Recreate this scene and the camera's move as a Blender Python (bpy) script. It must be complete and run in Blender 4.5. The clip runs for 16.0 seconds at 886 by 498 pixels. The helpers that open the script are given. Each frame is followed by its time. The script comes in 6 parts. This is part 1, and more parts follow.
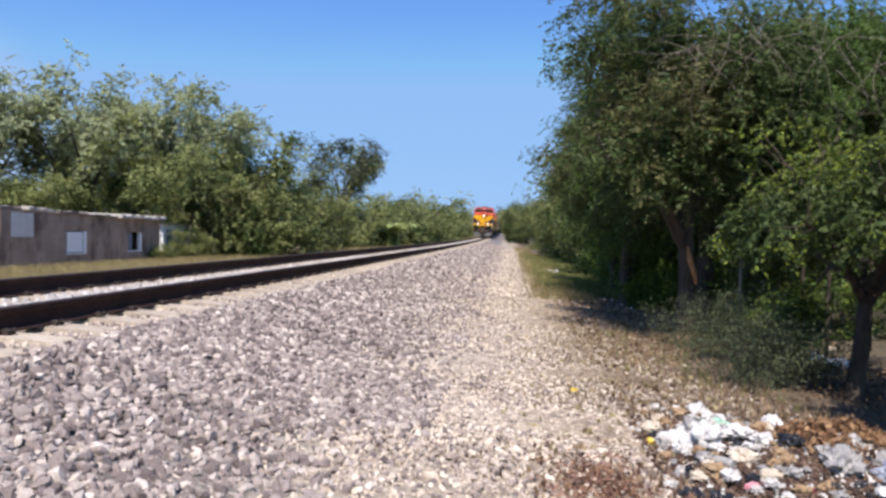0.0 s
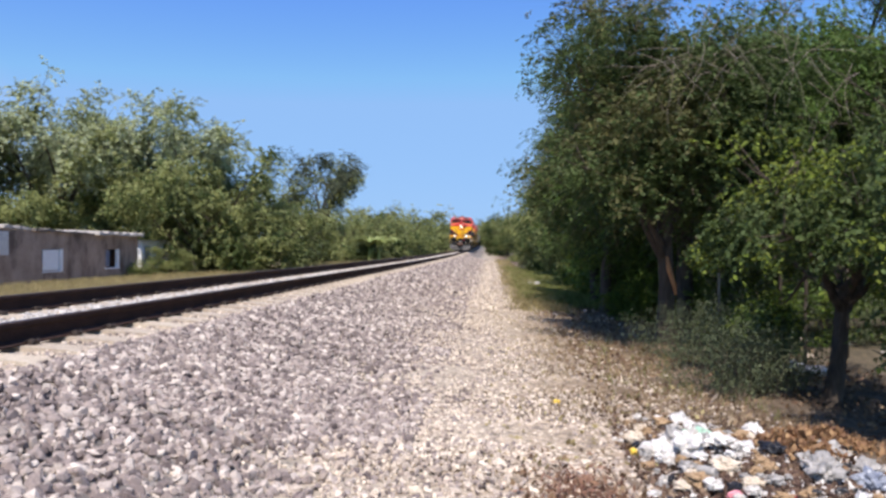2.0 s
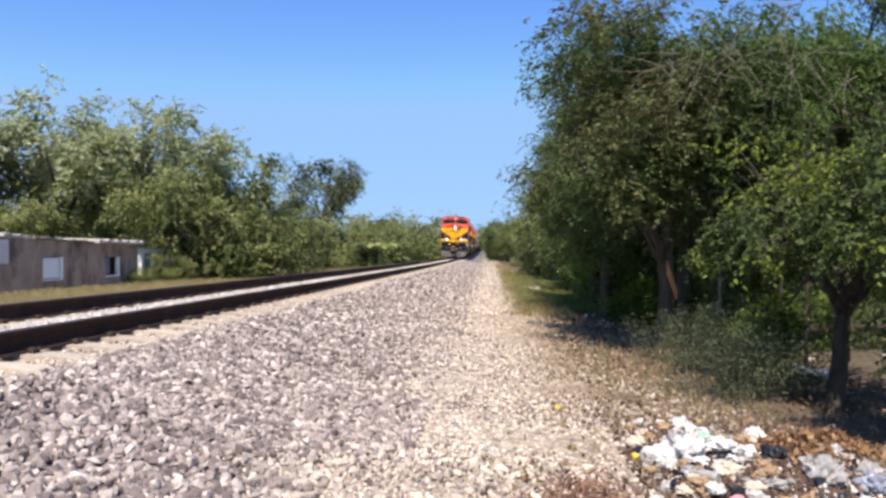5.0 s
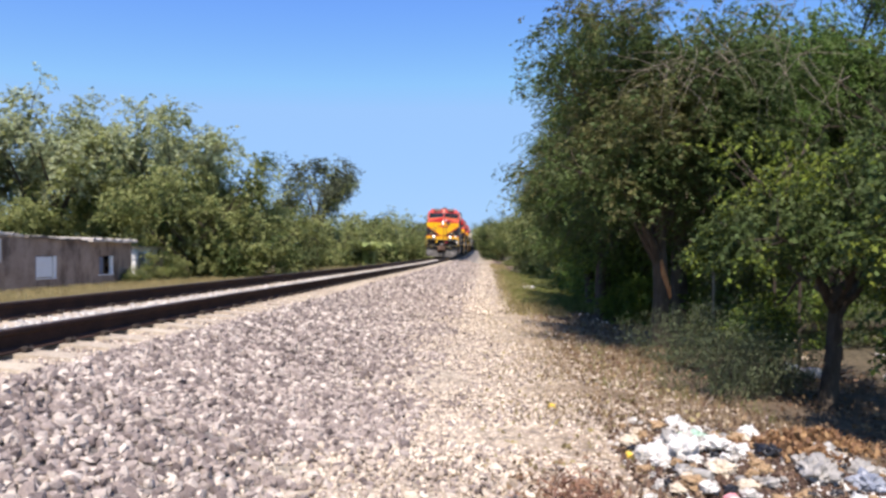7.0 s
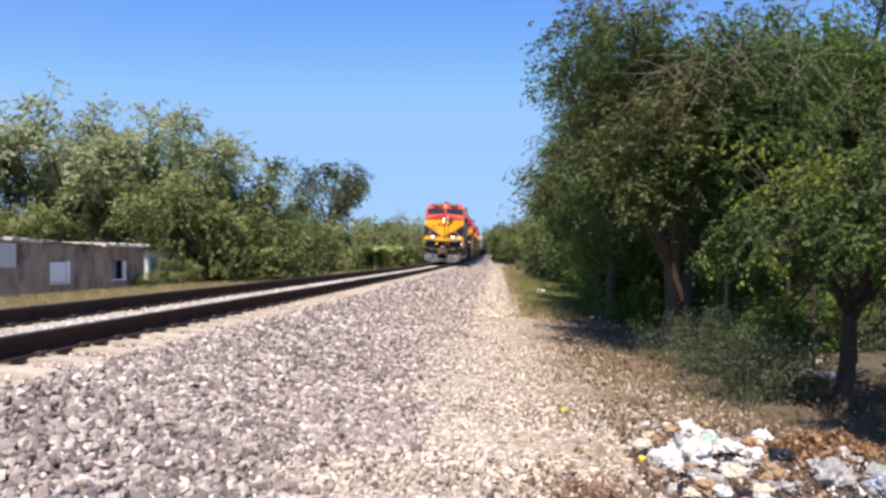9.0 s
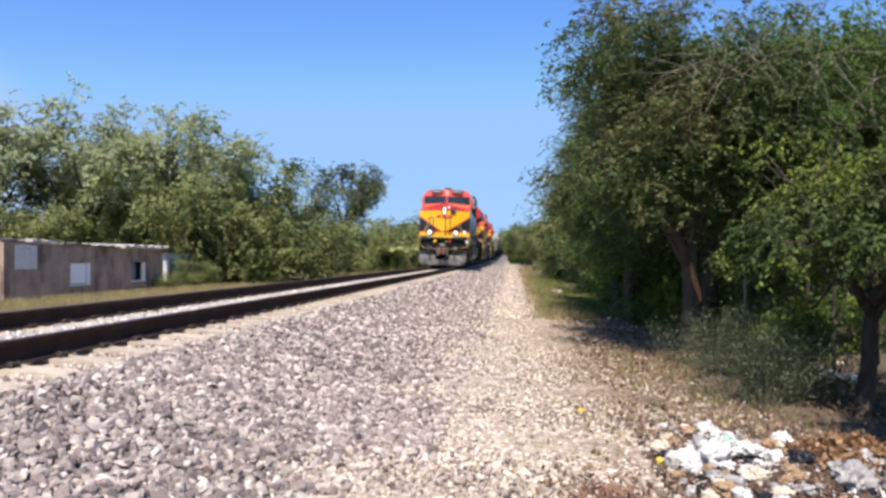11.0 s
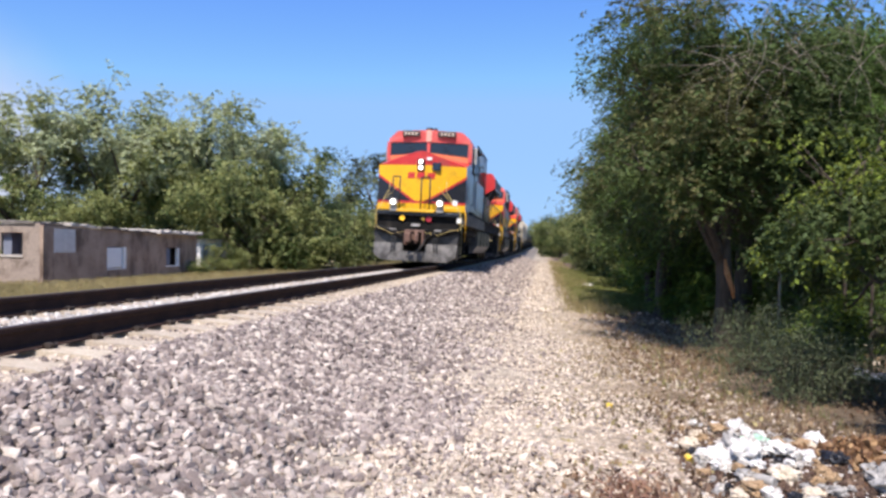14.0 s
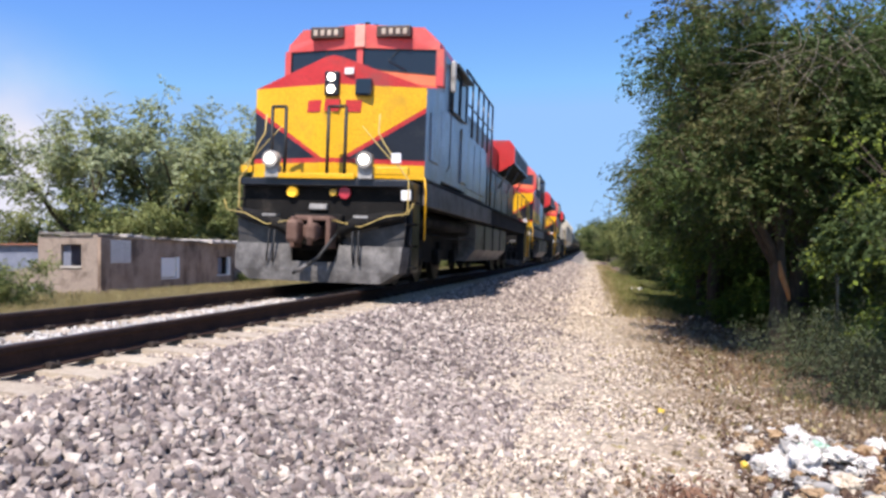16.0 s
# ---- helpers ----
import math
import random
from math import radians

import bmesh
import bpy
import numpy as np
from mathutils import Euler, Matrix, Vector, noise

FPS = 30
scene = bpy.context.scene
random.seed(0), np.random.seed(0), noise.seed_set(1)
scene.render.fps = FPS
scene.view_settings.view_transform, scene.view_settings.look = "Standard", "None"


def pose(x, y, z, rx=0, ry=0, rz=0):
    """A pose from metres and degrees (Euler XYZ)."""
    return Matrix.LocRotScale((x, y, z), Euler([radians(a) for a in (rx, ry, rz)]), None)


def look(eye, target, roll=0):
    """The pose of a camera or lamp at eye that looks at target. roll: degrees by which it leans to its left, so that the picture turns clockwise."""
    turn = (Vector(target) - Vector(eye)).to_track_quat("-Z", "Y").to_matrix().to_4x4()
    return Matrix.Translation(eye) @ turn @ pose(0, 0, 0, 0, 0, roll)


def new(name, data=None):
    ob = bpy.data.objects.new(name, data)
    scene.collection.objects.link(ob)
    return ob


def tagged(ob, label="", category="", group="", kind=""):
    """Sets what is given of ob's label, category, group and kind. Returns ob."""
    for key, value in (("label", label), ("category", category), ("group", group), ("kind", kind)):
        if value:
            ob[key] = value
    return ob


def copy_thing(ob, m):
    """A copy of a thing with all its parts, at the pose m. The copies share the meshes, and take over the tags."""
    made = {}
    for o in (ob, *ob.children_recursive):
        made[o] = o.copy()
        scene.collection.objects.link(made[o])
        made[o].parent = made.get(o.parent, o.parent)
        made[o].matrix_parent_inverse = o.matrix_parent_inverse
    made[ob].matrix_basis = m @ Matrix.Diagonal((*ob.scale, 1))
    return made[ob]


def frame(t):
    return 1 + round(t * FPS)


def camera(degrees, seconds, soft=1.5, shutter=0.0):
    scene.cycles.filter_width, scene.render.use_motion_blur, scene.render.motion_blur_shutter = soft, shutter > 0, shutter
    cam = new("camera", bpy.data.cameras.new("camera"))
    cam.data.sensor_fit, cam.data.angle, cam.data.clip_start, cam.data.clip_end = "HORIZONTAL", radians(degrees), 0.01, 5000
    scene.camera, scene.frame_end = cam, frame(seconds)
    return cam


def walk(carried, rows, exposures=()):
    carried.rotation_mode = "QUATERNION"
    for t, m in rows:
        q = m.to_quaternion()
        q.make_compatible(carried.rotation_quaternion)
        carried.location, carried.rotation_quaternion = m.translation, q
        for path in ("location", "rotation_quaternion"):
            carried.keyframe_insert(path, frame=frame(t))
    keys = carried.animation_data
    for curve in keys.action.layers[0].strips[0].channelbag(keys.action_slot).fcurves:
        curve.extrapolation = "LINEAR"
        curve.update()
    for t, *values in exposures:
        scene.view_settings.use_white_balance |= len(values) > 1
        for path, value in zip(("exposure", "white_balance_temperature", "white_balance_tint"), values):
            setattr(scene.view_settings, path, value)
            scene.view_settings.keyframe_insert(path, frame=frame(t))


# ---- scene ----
cam = camera(60.7, 16.0, soft=2.9)
EYE = (0.0, 0.0, 0.575)  # held at chest height beside the track; z = 0 is the head of the nearer rail
TURNS = [  # seconds, yaw, pitch, roll
    (0, 5.18, -1.04, -0.82),
    (0.5, 5.00, -0.81, -1.14),
    (1, 4.38, -0.80, -1.16),
    (1.5, 4.09, -0.25, -0.95),
    (2, 3.73, -0.03, -0.13),
    (2.5, 3.87, 0.23, 0.14),
    (3, 4.18, 0.39, 0.37),
    (5.5, 3.51, 0.41, 0.28),
    (6, 3.27, 0.74, 0.38),
    (6.5, 3.28, 0.43, 0.30),
    (7, 3.33, 0.32, 0.20),
    (7.5, 3.48, 0.33, 0.21),
    (8, 3.77, 0.45, 0.23),
    (8.5, 3.99, 0.42, 0.31),
    (9, 4.16, 0.61, 0.40),
    (11.3, 5.56, 0.71, 0.38),
    (11.5, 5.68, 0.76, 0.21),
    (12, 6.56, 0.08, -0.53),
    (12.5, 7.02, 0.17, -0.50),
    (13, 7.48, 0.40, -0.18),
    (13.5, 7.90, 0.50, -0.34),
    (14, 7.68, -0.01, -0.56),
    (14.5, 8.00, 0.53, -1.07),
    (15, 8.90, 1.23, -0.52),
    (15.5, 9.66, 1.25, 0.16),
    (16, 11.19, 0.42, 0.24),
]
walk(cam, [(t, pose(*EYE, 90 + p, r, y)) for t, y, p, r in TURNS],
     [(0, 0.45, 6420, 17), (1.5, 0.46, 6420, 17), (3, 0.56, 6530, 17), (5.5, 0.63, 6700, 17), (9, 0.63, 6700, 17), (12, 0.61, 6540, 17), (16, 0.61, 6480, 17)])

# ---- light ----
SUN_AZ, SUN_EL = 4.5, 57.0      # degrees: to the left of straight behind the eye, and above the horizon
world = bpy.data.worlds.new("sky")
scene.world = world
world.use_nodes = True
wn, wl = world.node_tree.nodes, world.node_tree.links
sky = wn.new("ShaderNodeTexSky")
sky.sky_type = "NISHITA"
sky.sun_disc = False
sky.sun_elevation = radians(SUN_EL)
sky.sun_rotation = radians(180 + SUN_AZ)
sky.air_density, sky.dust_density, sky.ozone_density = 1.0, 0.35, 2.0
wn["Background"].inputs["Strength"].default_value = 0.135
deep = wn.new("ShaderNodeHueSaturation")      # the clear, deep blue of dry air
deep.inputs["Saturation"].default_value, deep.inputs["Hue"].default_value = 1.27, 0.508
wl.new(sky.outputs["Color"], deep.inputs["Color"])
haze = wn.new("ShaderNodeMix")                # the horizon stays a pale blue
haze.data_type, haze.blend_type = "RGBA", "DARKEN"
haze.inputs[0].default_value, haze.inputs[7].default_value = 0.92, (1.52, 2.80, 4.65, 1)
clear = wn.new("ShaderNodeMix")               # little red in the upper sky
clear.data_type, clear.blend_type = "RGBA", "MULTIPLY"
clear.inputs[0].default_value, clear.inputs[7].default_value = 1.0, (0.84, 0.93, 1.02, 1)
wl.new(deep.outputs["Color"], clear.inputs[6])
wl.new(clear.outputs[2], haze.inputs[6])
where = wn.new("ShaderNodeTexCoord")          # a thin bank of white cloud low over the trees
apart = wn.new("ShaderNodeVectorMath")
apart.operation = "DISTANCE"
apart.inputs[1].default_value = (-0.67, 0.735, 0.10)
wl.new(where.outputs["Generated"], apart.inputs[0])
near_ = wn.new("ShaderNodeMapRange")
near_.interpolation_type = "SMOOTHSTEP"
near_.inputs["From Min"].default_value, near_.inputs["From Max"].default_value = 0.19, 0.03
near_.inputs["To Max"].default_value = 1.7
wl.new(apart.outputs["Value"], near_.inputs["Value"])
puff = wn.new("ShaderNodeTexNoise")
puff.inputs["Scale"].default_value, puff.inputs["Detail"].default_value = 9.0, 4.0
wl.new(where.outputs["Generated"], puff.inputs["Vector"])
veil = wn.new("ShaderNodeMath")
veil.operation = "MULTIPLY"
wl.new(near_.outputs["Result"], veil.inputs[0])
wl.new(puff.outputs["Fac"], veil.inputs[1])
cloud = wn.new("ShaderNodeMix")
cloud.data_type = "RGBA"
cloud.inputs[7].default_value = (4.0, 4.1, 4.5, 1)
wl.new(veil.outputs[0], cloud.inputs[0])
wl.new(haze.outputs[2], cloud.inputs[6])
wl.new(cloud.outputs[2], wn["Background"].inputs["Color"])
sun = new("sun", bpy.data.lights.new("sun", "SUN"))
sun.data.energy, sun.data.angle, sun.data.color = 4.6, radians(0.53), (1.0, 0.95, 0.86)
_a, _e = radians(SUN_AZ), radians(SUN_EL)
TO_SUN = Vector((-math.sin(_a) * math.cos(_e), -math.cos(_a) * math.cos(_e), math.sin(_e)))
sun.matrix_world = look(TO_SUN * 60, (0, 0, 0))

# ---- materials ----
def surface(name, a, b, scale=6.0, rough=0.8, metal=0.0, bump=0.3, fine=60.0, pieces=0.0, dirt=None, dirt_amount=0.0,
            dirt_scale=1.5, stretch=(1, 1, 1), sub=0.0, distance=0.01):
    """A procedural surface: two tones a and b mixed by a coarse and a fine grain, stains, relief, and a spread of value
    from piece to piece (pieces)."""
    m = bpy.data.materials.new(name)
    m.use_nodes = True
    n, l = m.node_tree.nodes, m.node_tree.links
    p = n["Principled BSDF"]
    co = n.new("ShaderNodeTexCoord")
    mp = n.new("ShaderNodeMapping")
    mp.inputs["Scale"].default_value = stretch
    l.new(co.outputs["Object"], mp.inputs["Vector"])

    def grain(s, detail, rough_):
        t = n.new("ShaderNodeTexNoise")
        t.inputs["Scale"].default_value, t.inputs["Detail"].default_value, t.inputs["Roughness"].default_value = s, detail, rough_
        l.new(mp.outputs["Vector"], t.inputs["Vector"])
        return t.outputs["Fac"]

    def mixed(fac, c1, c2, mode="MIX"):
        x = n.new("ShaderNodeMix")
        x.data_type, x.blend_type = "RGBA", mode
        for k, v in ((0, fac), (6, c1), (7, c2)):
            if isinstance(v, (int, float)):
                x.inputs[k].default_value = v
            elif isinstance(v, tuple):
                x.inputs[k].default_value = (*v, 1)
            else:
                l.new(v, x.inputs[k])
        return x.outputs[2]

    def ramp(v, lo, hi):
        r = n.new("ShaderNodeMapRange")
        r.inputs["From Min"].default_value, r.inputs["From Max"].default_value = lo, hi
        l.new(v, r.inputs["Value"])
        return r.outputs["Result"]

    big, small = grain(scale, 4, 0.6), grain(fine, 3, 0.6)
    col = mixed(ramp(big, 0.35, 0.65), a, b)
    k = n.new("ShaderNodeMapRange")
    k.inputs["From Min"].default_value, k.inputs["From Max"].default_value = 0.3, 0.7
    k.inputs["To Min"].default_value, k.inputs["To Max"].default_value = 0.78, 1.2
    l.new(small, k.inputs["Value"])
    hs = n.new("ShaderNodeHueSaturation")
    l.new(col, hs.inputs["Color"])
    l.new(k.outputs["Result"], hs.inputs["Value"])
    col = hs.outputs["Color"]
    if pieces:
        g, o = n.new("ShaderNodeNewGeometry"), n.new("ShaderNodeObjectInfo")
        add = n.new("ShaderNodeMath")
        l.new(g.outputs["Random Per Island"], add.inputs[0])
        l.new(o.outputs["Random"], add.inputs[1])
        fr = n.new("ShaderNodeMath")
        fr.operation = "FRACT"
        l.new(add.outputs[0], fr.inputs[0])
        q = n.new("ShaderNodeMapRange")
        q.inputs["To Min"].default_value, q.inputs["To Max"].default_value = 1 - pieces, 1 + pieces
        l.new(fr.outputs[0], q.inputs["Value"])
        h2 = n.new("ShaderNodeHueSaturation")
        l.new(q.outputs["Result"], h2.inputs["Value"])
        hue = n.new("ShaderNodeMapRange")
        hue.inputs["To Min"].default_value, hue.inputs["To Max"].default_value = 0.5 - 0.03 * pieces, 0.5 + 0.03 * pieces
        l.new(fr.outputs[0], hue.inputs["Value"])
        l.new(hue.outputs["Result"], h2.inputs["Hue"])
        l.new(col, h2.inputs["Color"])
        col = h2.outputs["Color"]
    if dirt:
        d = grain(dirt_scale, 5, 0.65)
        col = mixed(ramp(d, 0.62 - 0.3 * dirt_amount, 0.78 - 0.3 * dirt_amount), col, dirt)
    l.new(col, p.inputs["Base Color"])
    p.inputs["Roughness"].default_value, p.inputs["Metallic"].default_value = rough, metal
    p.inputs["Specular IOR Level"].default_value = 0.5 if rough < 0.85 else 0.25
    if sub:
        p.inputs["Transmission Weight"].default_value = 0
        t = n.new("ShaderNodeBsdfTranslucent")
        l.new(col, t.inputs["Color"])
        s = n.new("ShaderNodeMixShader")
        s.inputs[0].default_value = sub
        l.new(p.outputs[0], s.inputs[1])
        l.new(t.outputs[0], s.inputs[2])
        l.new(s.outputs[0], n["Material Output"].inputs["Surface"])
    if bump:
        bp = n.new("ShaderNodeBump")
        bp.inputs["Strength"].default_value, bp.inputs["Distance"].default_value = bump, distance
        l.new(small, bp.inputs["Height"])
        l.new(bp.outputs["Normal"], p.inputs["Normal"])
    return m


def glow(name, colour, strength):
    m = bpy.data.materials.new(name)
    m.use_nodes = True
    p = m.node_tree.nodes["Principled BSDF"]
    p.inputs["Base Color"].default_value = (*colour, 1)
    p.inputs["Emission Color"].default_value = (*colour, 1)
    p.inputs["Emission Strength"].default_value = strength
    return m


def leafy(name, a, b, spread=0.35, sub=0.35):
    m = surface(name, a, b, scale=0.6, rough=0.6, bump=0.0, fine=5.0, pieces=spread, sub=sub)
    m.node_tree.nodes["Principled BSDF"].inputs["Specular IOR Level"].default_value = 0.22
    return m


M_BALLAST = surface("grey ballast stone", (0.196, 0.158, 0.142), (0.318, 0.262, 0.232), 3, 0.85, bump=0.5, fine=70, pieces=0.5)
M_BALLAST_PALE = surface("pale ballast stone", (0.41, 0.35, 0.30), (0.55, 0.475, 0.41), 3, 0.85, bump=0.5, fine=70, pieces=0.3)
M_GRAVEL = surface("pale limestone gravel", (0.48, 0.395, 0.31), (0.61, 0.515, 0.415), 3, 0.9, bump=0.5, fine=80, pieces=0.38)
M_INNER = surface("white ballast between rails", (0.46, 0.43, 0.395), (0.60, 0.565, 0.525), 3, 0.9, bump=0.5, fine=70, pieces=0.35)
M_RAIL = surface("dark oxidised rail steel", (0.032, 0.018, 0.014), (0.052, 0.027, 0.019), 4, 0.88, 0.0, 0.3, 40)
M_RAILTOP = surface("worn rail head", (0.055, 0.040, 0.033), (0.085, 0.064, 0.052), 4, 0.55, 0.4, 0.1, 60)
M_TIE = surface("weathered concrete sleeper", (0.40, 0.33, 0.25), (0.48, 0.41, 0.32), 5, 0.9, bump=0.4, fine=60, pieces=0.12,
                dirt=(0.28, 0.24, 0.2), dirt_amount=0.3, dirt_scale=3)
M_STEEL = surface("rusty fastening steel", (0.035, 0.026, 0.022), (0.06, 0.045, 0.036), 10, 0.7, 0.3)
M_BARK = surface("grey brown bark", (0.055, 0.042, 0.032), (0.10, 0.078, 0.058), 5, 0.9, bump=0.8, fine=22, stretch=(1, 1, 0.25), distance=0.02)
M_BARKPALE = surface("pale dry twig", (0.22, 0.18, 0.14), (0.32, 0.27, 0.21), 5, 0.9, bump=0.3, fine=40)
M_BARKRED = surface("peeled orange bark", (0.38, 0.16, 0.06), (0.5, 0.24, 0.1), 8, 0.85)

# ---- helpers for meshes ----
def part(name, bm, material, parent=None, label=""):
    """Links a bmesh as one mesh object, under a thing or a part."""
    me = bpy.data.meshes.new(name)
    bm.to_mesh(me)
    bm.free()
    for m in (material if isinstance(material, (list, tuple)) else (material,)):
        me.materials.append(m)
    ob = new(name, me)
    if parent:
        ob.parent = parent
    if label:
        ob["label"] = label
    return ob


def raw(name, verts, faces, material, parent=None, smooth=False, index=None):
    """A mesh from arrays of vertices and of faces that all have the same number of corners."""
    verts, faces = np.asarray(verts, dtype=np.float32), np.asarray(faces, dtype=np.int32)
    me = bpy.data.meshes.new(name)
    me.vertices.add(len(verts))
    me.vertices.foreach_set("co", verts.ravel())
    k = faces.shape[1]
    me.loops.add(faces.size)
    me.loops.foreach_set("vertex_index", faces.ravel())
    me.polygons.add(len(faces))
    me.polygons.foreach_set("loop_start", np.arange(0, faces.size, k, dtype=np.int32))
    for m in (material if isinstance(material, (list, tuple)) else (material,)):
        me.materials.append(m)
    if index is not None:
        me.polygons.foreach_set("material_index", np.asarray(index, dtype=np.int32))
    me.polygons.foreach_set("use_smooth", np.full(len(faces), smooth))
    me.update(calc_edges=True)
    me.validate()
    ob = new(name, me)
    if parent:
        ob.parent = parent
    return ob


def box(bm, x0, x1, y0, y1, z0, z1, bevel=0.0, slot=0):
    m = Matrix.LocRotScale(((x0 + x1) / 2, (y0 + y1) / 2, (z0 + z1) / 2), None, (abs(x1 - x0), abs(y1 - y0), abs(z1 - z0)))
    r = bmesh.ops.create_cube(bm, size=1, matrix=m)
    vs = r["verts"]
    es = list({e for v in vs for e in v.link_edges})
    fs = list({f for v in vs for f in v.link_faces})
    for f in fs:
        f.material_index = slot
    if bevel:
        bmesh.ops.bevel(bm, geom=es, offset=bevel, segments=2, affect="EDGES", profile=0.5, material=-1)
    return bm


def tube(bm, pts, radii, sides=7, cap=True):
    """A tapered round bar through points."""
    pts = [Vector(p) for p in pts]
    if isinstance(radii, (int, float)):
        radii = [radii] * len(pts)
    rings, side = [], None
    for i, p in enumerate(pts):
        d = (pts[min(i + 1, len(pts) - 1)] - pts[max(i - 1, 0)]).normalized()
        if side is None:
            side = d.cross(Vector((0, 0, 1)) if abs(d.z) < 0.9 else Vector((1, 0, 0))).normalized()
        side = (side - d * side.dot(d)).normalized()
        up = d.cross(side)
        rings.append([bm.verts.new(p + (side * math.cos(a) + up * math.sin(a)) * radii[i])
                      for a in (2 * math.pi * k / sides for k in range(sides))])
    for r0, r1 in zip(rings, rings[1:]):
        for k in range(sides):
            f = bm.faces.new((r0[k], r0[(k + 1) % sides], r1[(k + 1) % sides], r1[k]))
            f.smooth = True
    if cap:
        bm.faces.new(rings[0][::-1])
        bm.faces.new(rings[-1])
    return bm


def prism(bm, outline, y0, y1, slot=0):
    """Extrudes an outline of (x, z), counter-clockwise seen from -y, from y0 to y1."""
    a = [bm.verts.new((x, y0, z)) for x, z in outline]
    b = [bm.verts.new((x, y1, z)) for x, z in outline]
    fs = [bm.faces.new(a), bm.faces.new(b[::-1])]
    for i in range(len(a)):
        j = (i + 1) % len(a)
        fs.append(bm.faces.new((a[j], a[i], b[i], b[j])))
    for f in fs:
        f.material_index = slot
    return bm


# ---- the lie of the land ----
def track_x(y):
    """The centre line: a very wide curve, then straight."""
    c = np.clip(y, -60, 100)
    return -4.50 + 0.0045 * c - 0.00005 * c * c + (y - c) * (0.0045 - 0.0001 * c)


def track_z(y):
    """Level beside the eye, then a gentle climb."""
    c = np.clip(y, 30, 150)
    return 4.2e-5 * (c - 30) ** 2 + np.maximum(y - 150, 0) * 2 * 4.2e-5 * 120


CANT = 0.04   # rise of the farther rail, metres per metre
PROFILE_U = np.array([-900, -60, -14, -8, -4.2, -3.3, -1.75, -1.3, 1.3, 1.6, 3.25, 4.2, 5.4, 6.6, 8.5, 13, 60, 900.0])
PROFILE_Z = np.array([-1.3, -1.25, -1.1, -1.05, -0.98, -0.88, -0.19, -0.165, -0.245, -0.275, -0.84, -0.88, -0.92, -1.06, -1.2, -1.3, -1.3, -1.3])


def lie(x, y):
    """Height of the ground."""
    u = x - track_x(y)
    z = np.interp(u, PROFILE_U, PROFILE_Z)
    for r in (-0.12, 0.12):
        z = z + (np.interp(u + r, PROFILE_U, PROFILE_Z) - z) / 3
    return z + track_z(y)


M_GROUND = bpy.data.materials.new("trackside ground")
M_GROUND.use_nodes = True


def ground_material(m):
    """Grey ballast bank, pale gravel path, dry litter and grass, blended across the track with a ragged border."""
    n, l = m.node_tree.nodes, m.node_tree.links
    p = n["Principled BSDF"]
    at = n.new("ShaderNodeAttribute")
    at.attribute_name = "across"
    co = n.new("ShaderNodeTexCoord")

    def noise_(s, d=4):
        t = n.new("ShaderNodeTexNoise")
        t.inputs["Scale"].default_value, t.inputs["Detail"].default_value = s, d
        l.new(co.outputs["Object"], t.inputs["Vector"])
        return t.outputs["Fac"]

    wob = n.new("ShaderNodeMath")
    wob.operation = "MULTIPLY_ADD"
    wob.inputs[1].default_value = 1.6
    l.new(noise_(1.3, 5), wob.inputs[0])
    l.new(at.outputs["Fac"], wob.inputs[2])      # across + 0.8 on the mean
    r = n.new("ShaderNodeValToRGB")
    mr = n.new("ShaderNodeMapRange")
    mr.inputs["From Min"].default_value, mr.inputs["From Max"].default_value = -14 + 0.8, 14 + 0.8
    l.new(wob.outputs[0], mr.inputs["Value"])
    l.new(mr.outputs["Result"], r.inputs["Fac"])
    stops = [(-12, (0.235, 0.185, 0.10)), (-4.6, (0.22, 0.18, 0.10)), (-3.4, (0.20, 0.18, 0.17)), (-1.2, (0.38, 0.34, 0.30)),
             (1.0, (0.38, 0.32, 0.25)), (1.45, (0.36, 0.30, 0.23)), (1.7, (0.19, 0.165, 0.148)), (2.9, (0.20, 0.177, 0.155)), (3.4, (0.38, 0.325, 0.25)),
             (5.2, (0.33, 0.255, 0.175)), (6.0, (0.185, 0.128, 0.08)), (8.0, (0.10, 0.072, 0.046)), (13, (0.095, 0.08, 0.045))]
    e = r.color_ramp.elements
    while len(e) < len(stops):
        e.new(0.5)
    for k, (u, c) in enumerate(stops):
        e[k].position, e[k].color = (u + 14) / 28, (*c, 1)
    hs = n.new("ShaderNodeHueSaturation")
    l.new(r.outputs["Color"], hs.inputs["Color"])
    v = n.new("ShaderNodeMapRange")
    v.inputs["From Min"].default_value, v.inputs["From Max"].default_value = 0.3, 0.7
    v.inputs["To Min"].default_value, v.inputs["To Max"].default_value = 0.6, 1.35
    vor = n.new("ShaderNodeTexVoronoi")
    vor.inputs["Scale"].default_value = 16
    l.new(co.outputs["Object"], vor.inputs["Vector"])
    sep = n.new("ShaderNodeSeparateColor")
    l.new(vor.outputs["Color"], sep.inputs["Color"])
    l.new(sep.outputs[0], v.inputs["Value"])
    v.inputs["From Min"].default_value, v.inputs["From Max"].default_value = 0, 1
    l.new(v.outputs["Result"], hs.inputs["Value"])
    l.new(hs.outputs["Color"], p.inputs["Base Color"])
    p.inputs["Roughness"].default_value = 0.95
    b = n.new("ShaderNodeBump")
    b.inputs["Strength"].default_value, b.inputs["Distance"].default_value = 0.8, 0.03
    l.new(vor.outputs["Distance"], b.inputs["Height"])
    l.new(b.outputs["Normal"], p.inputs["Normal"])


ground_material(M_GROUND)


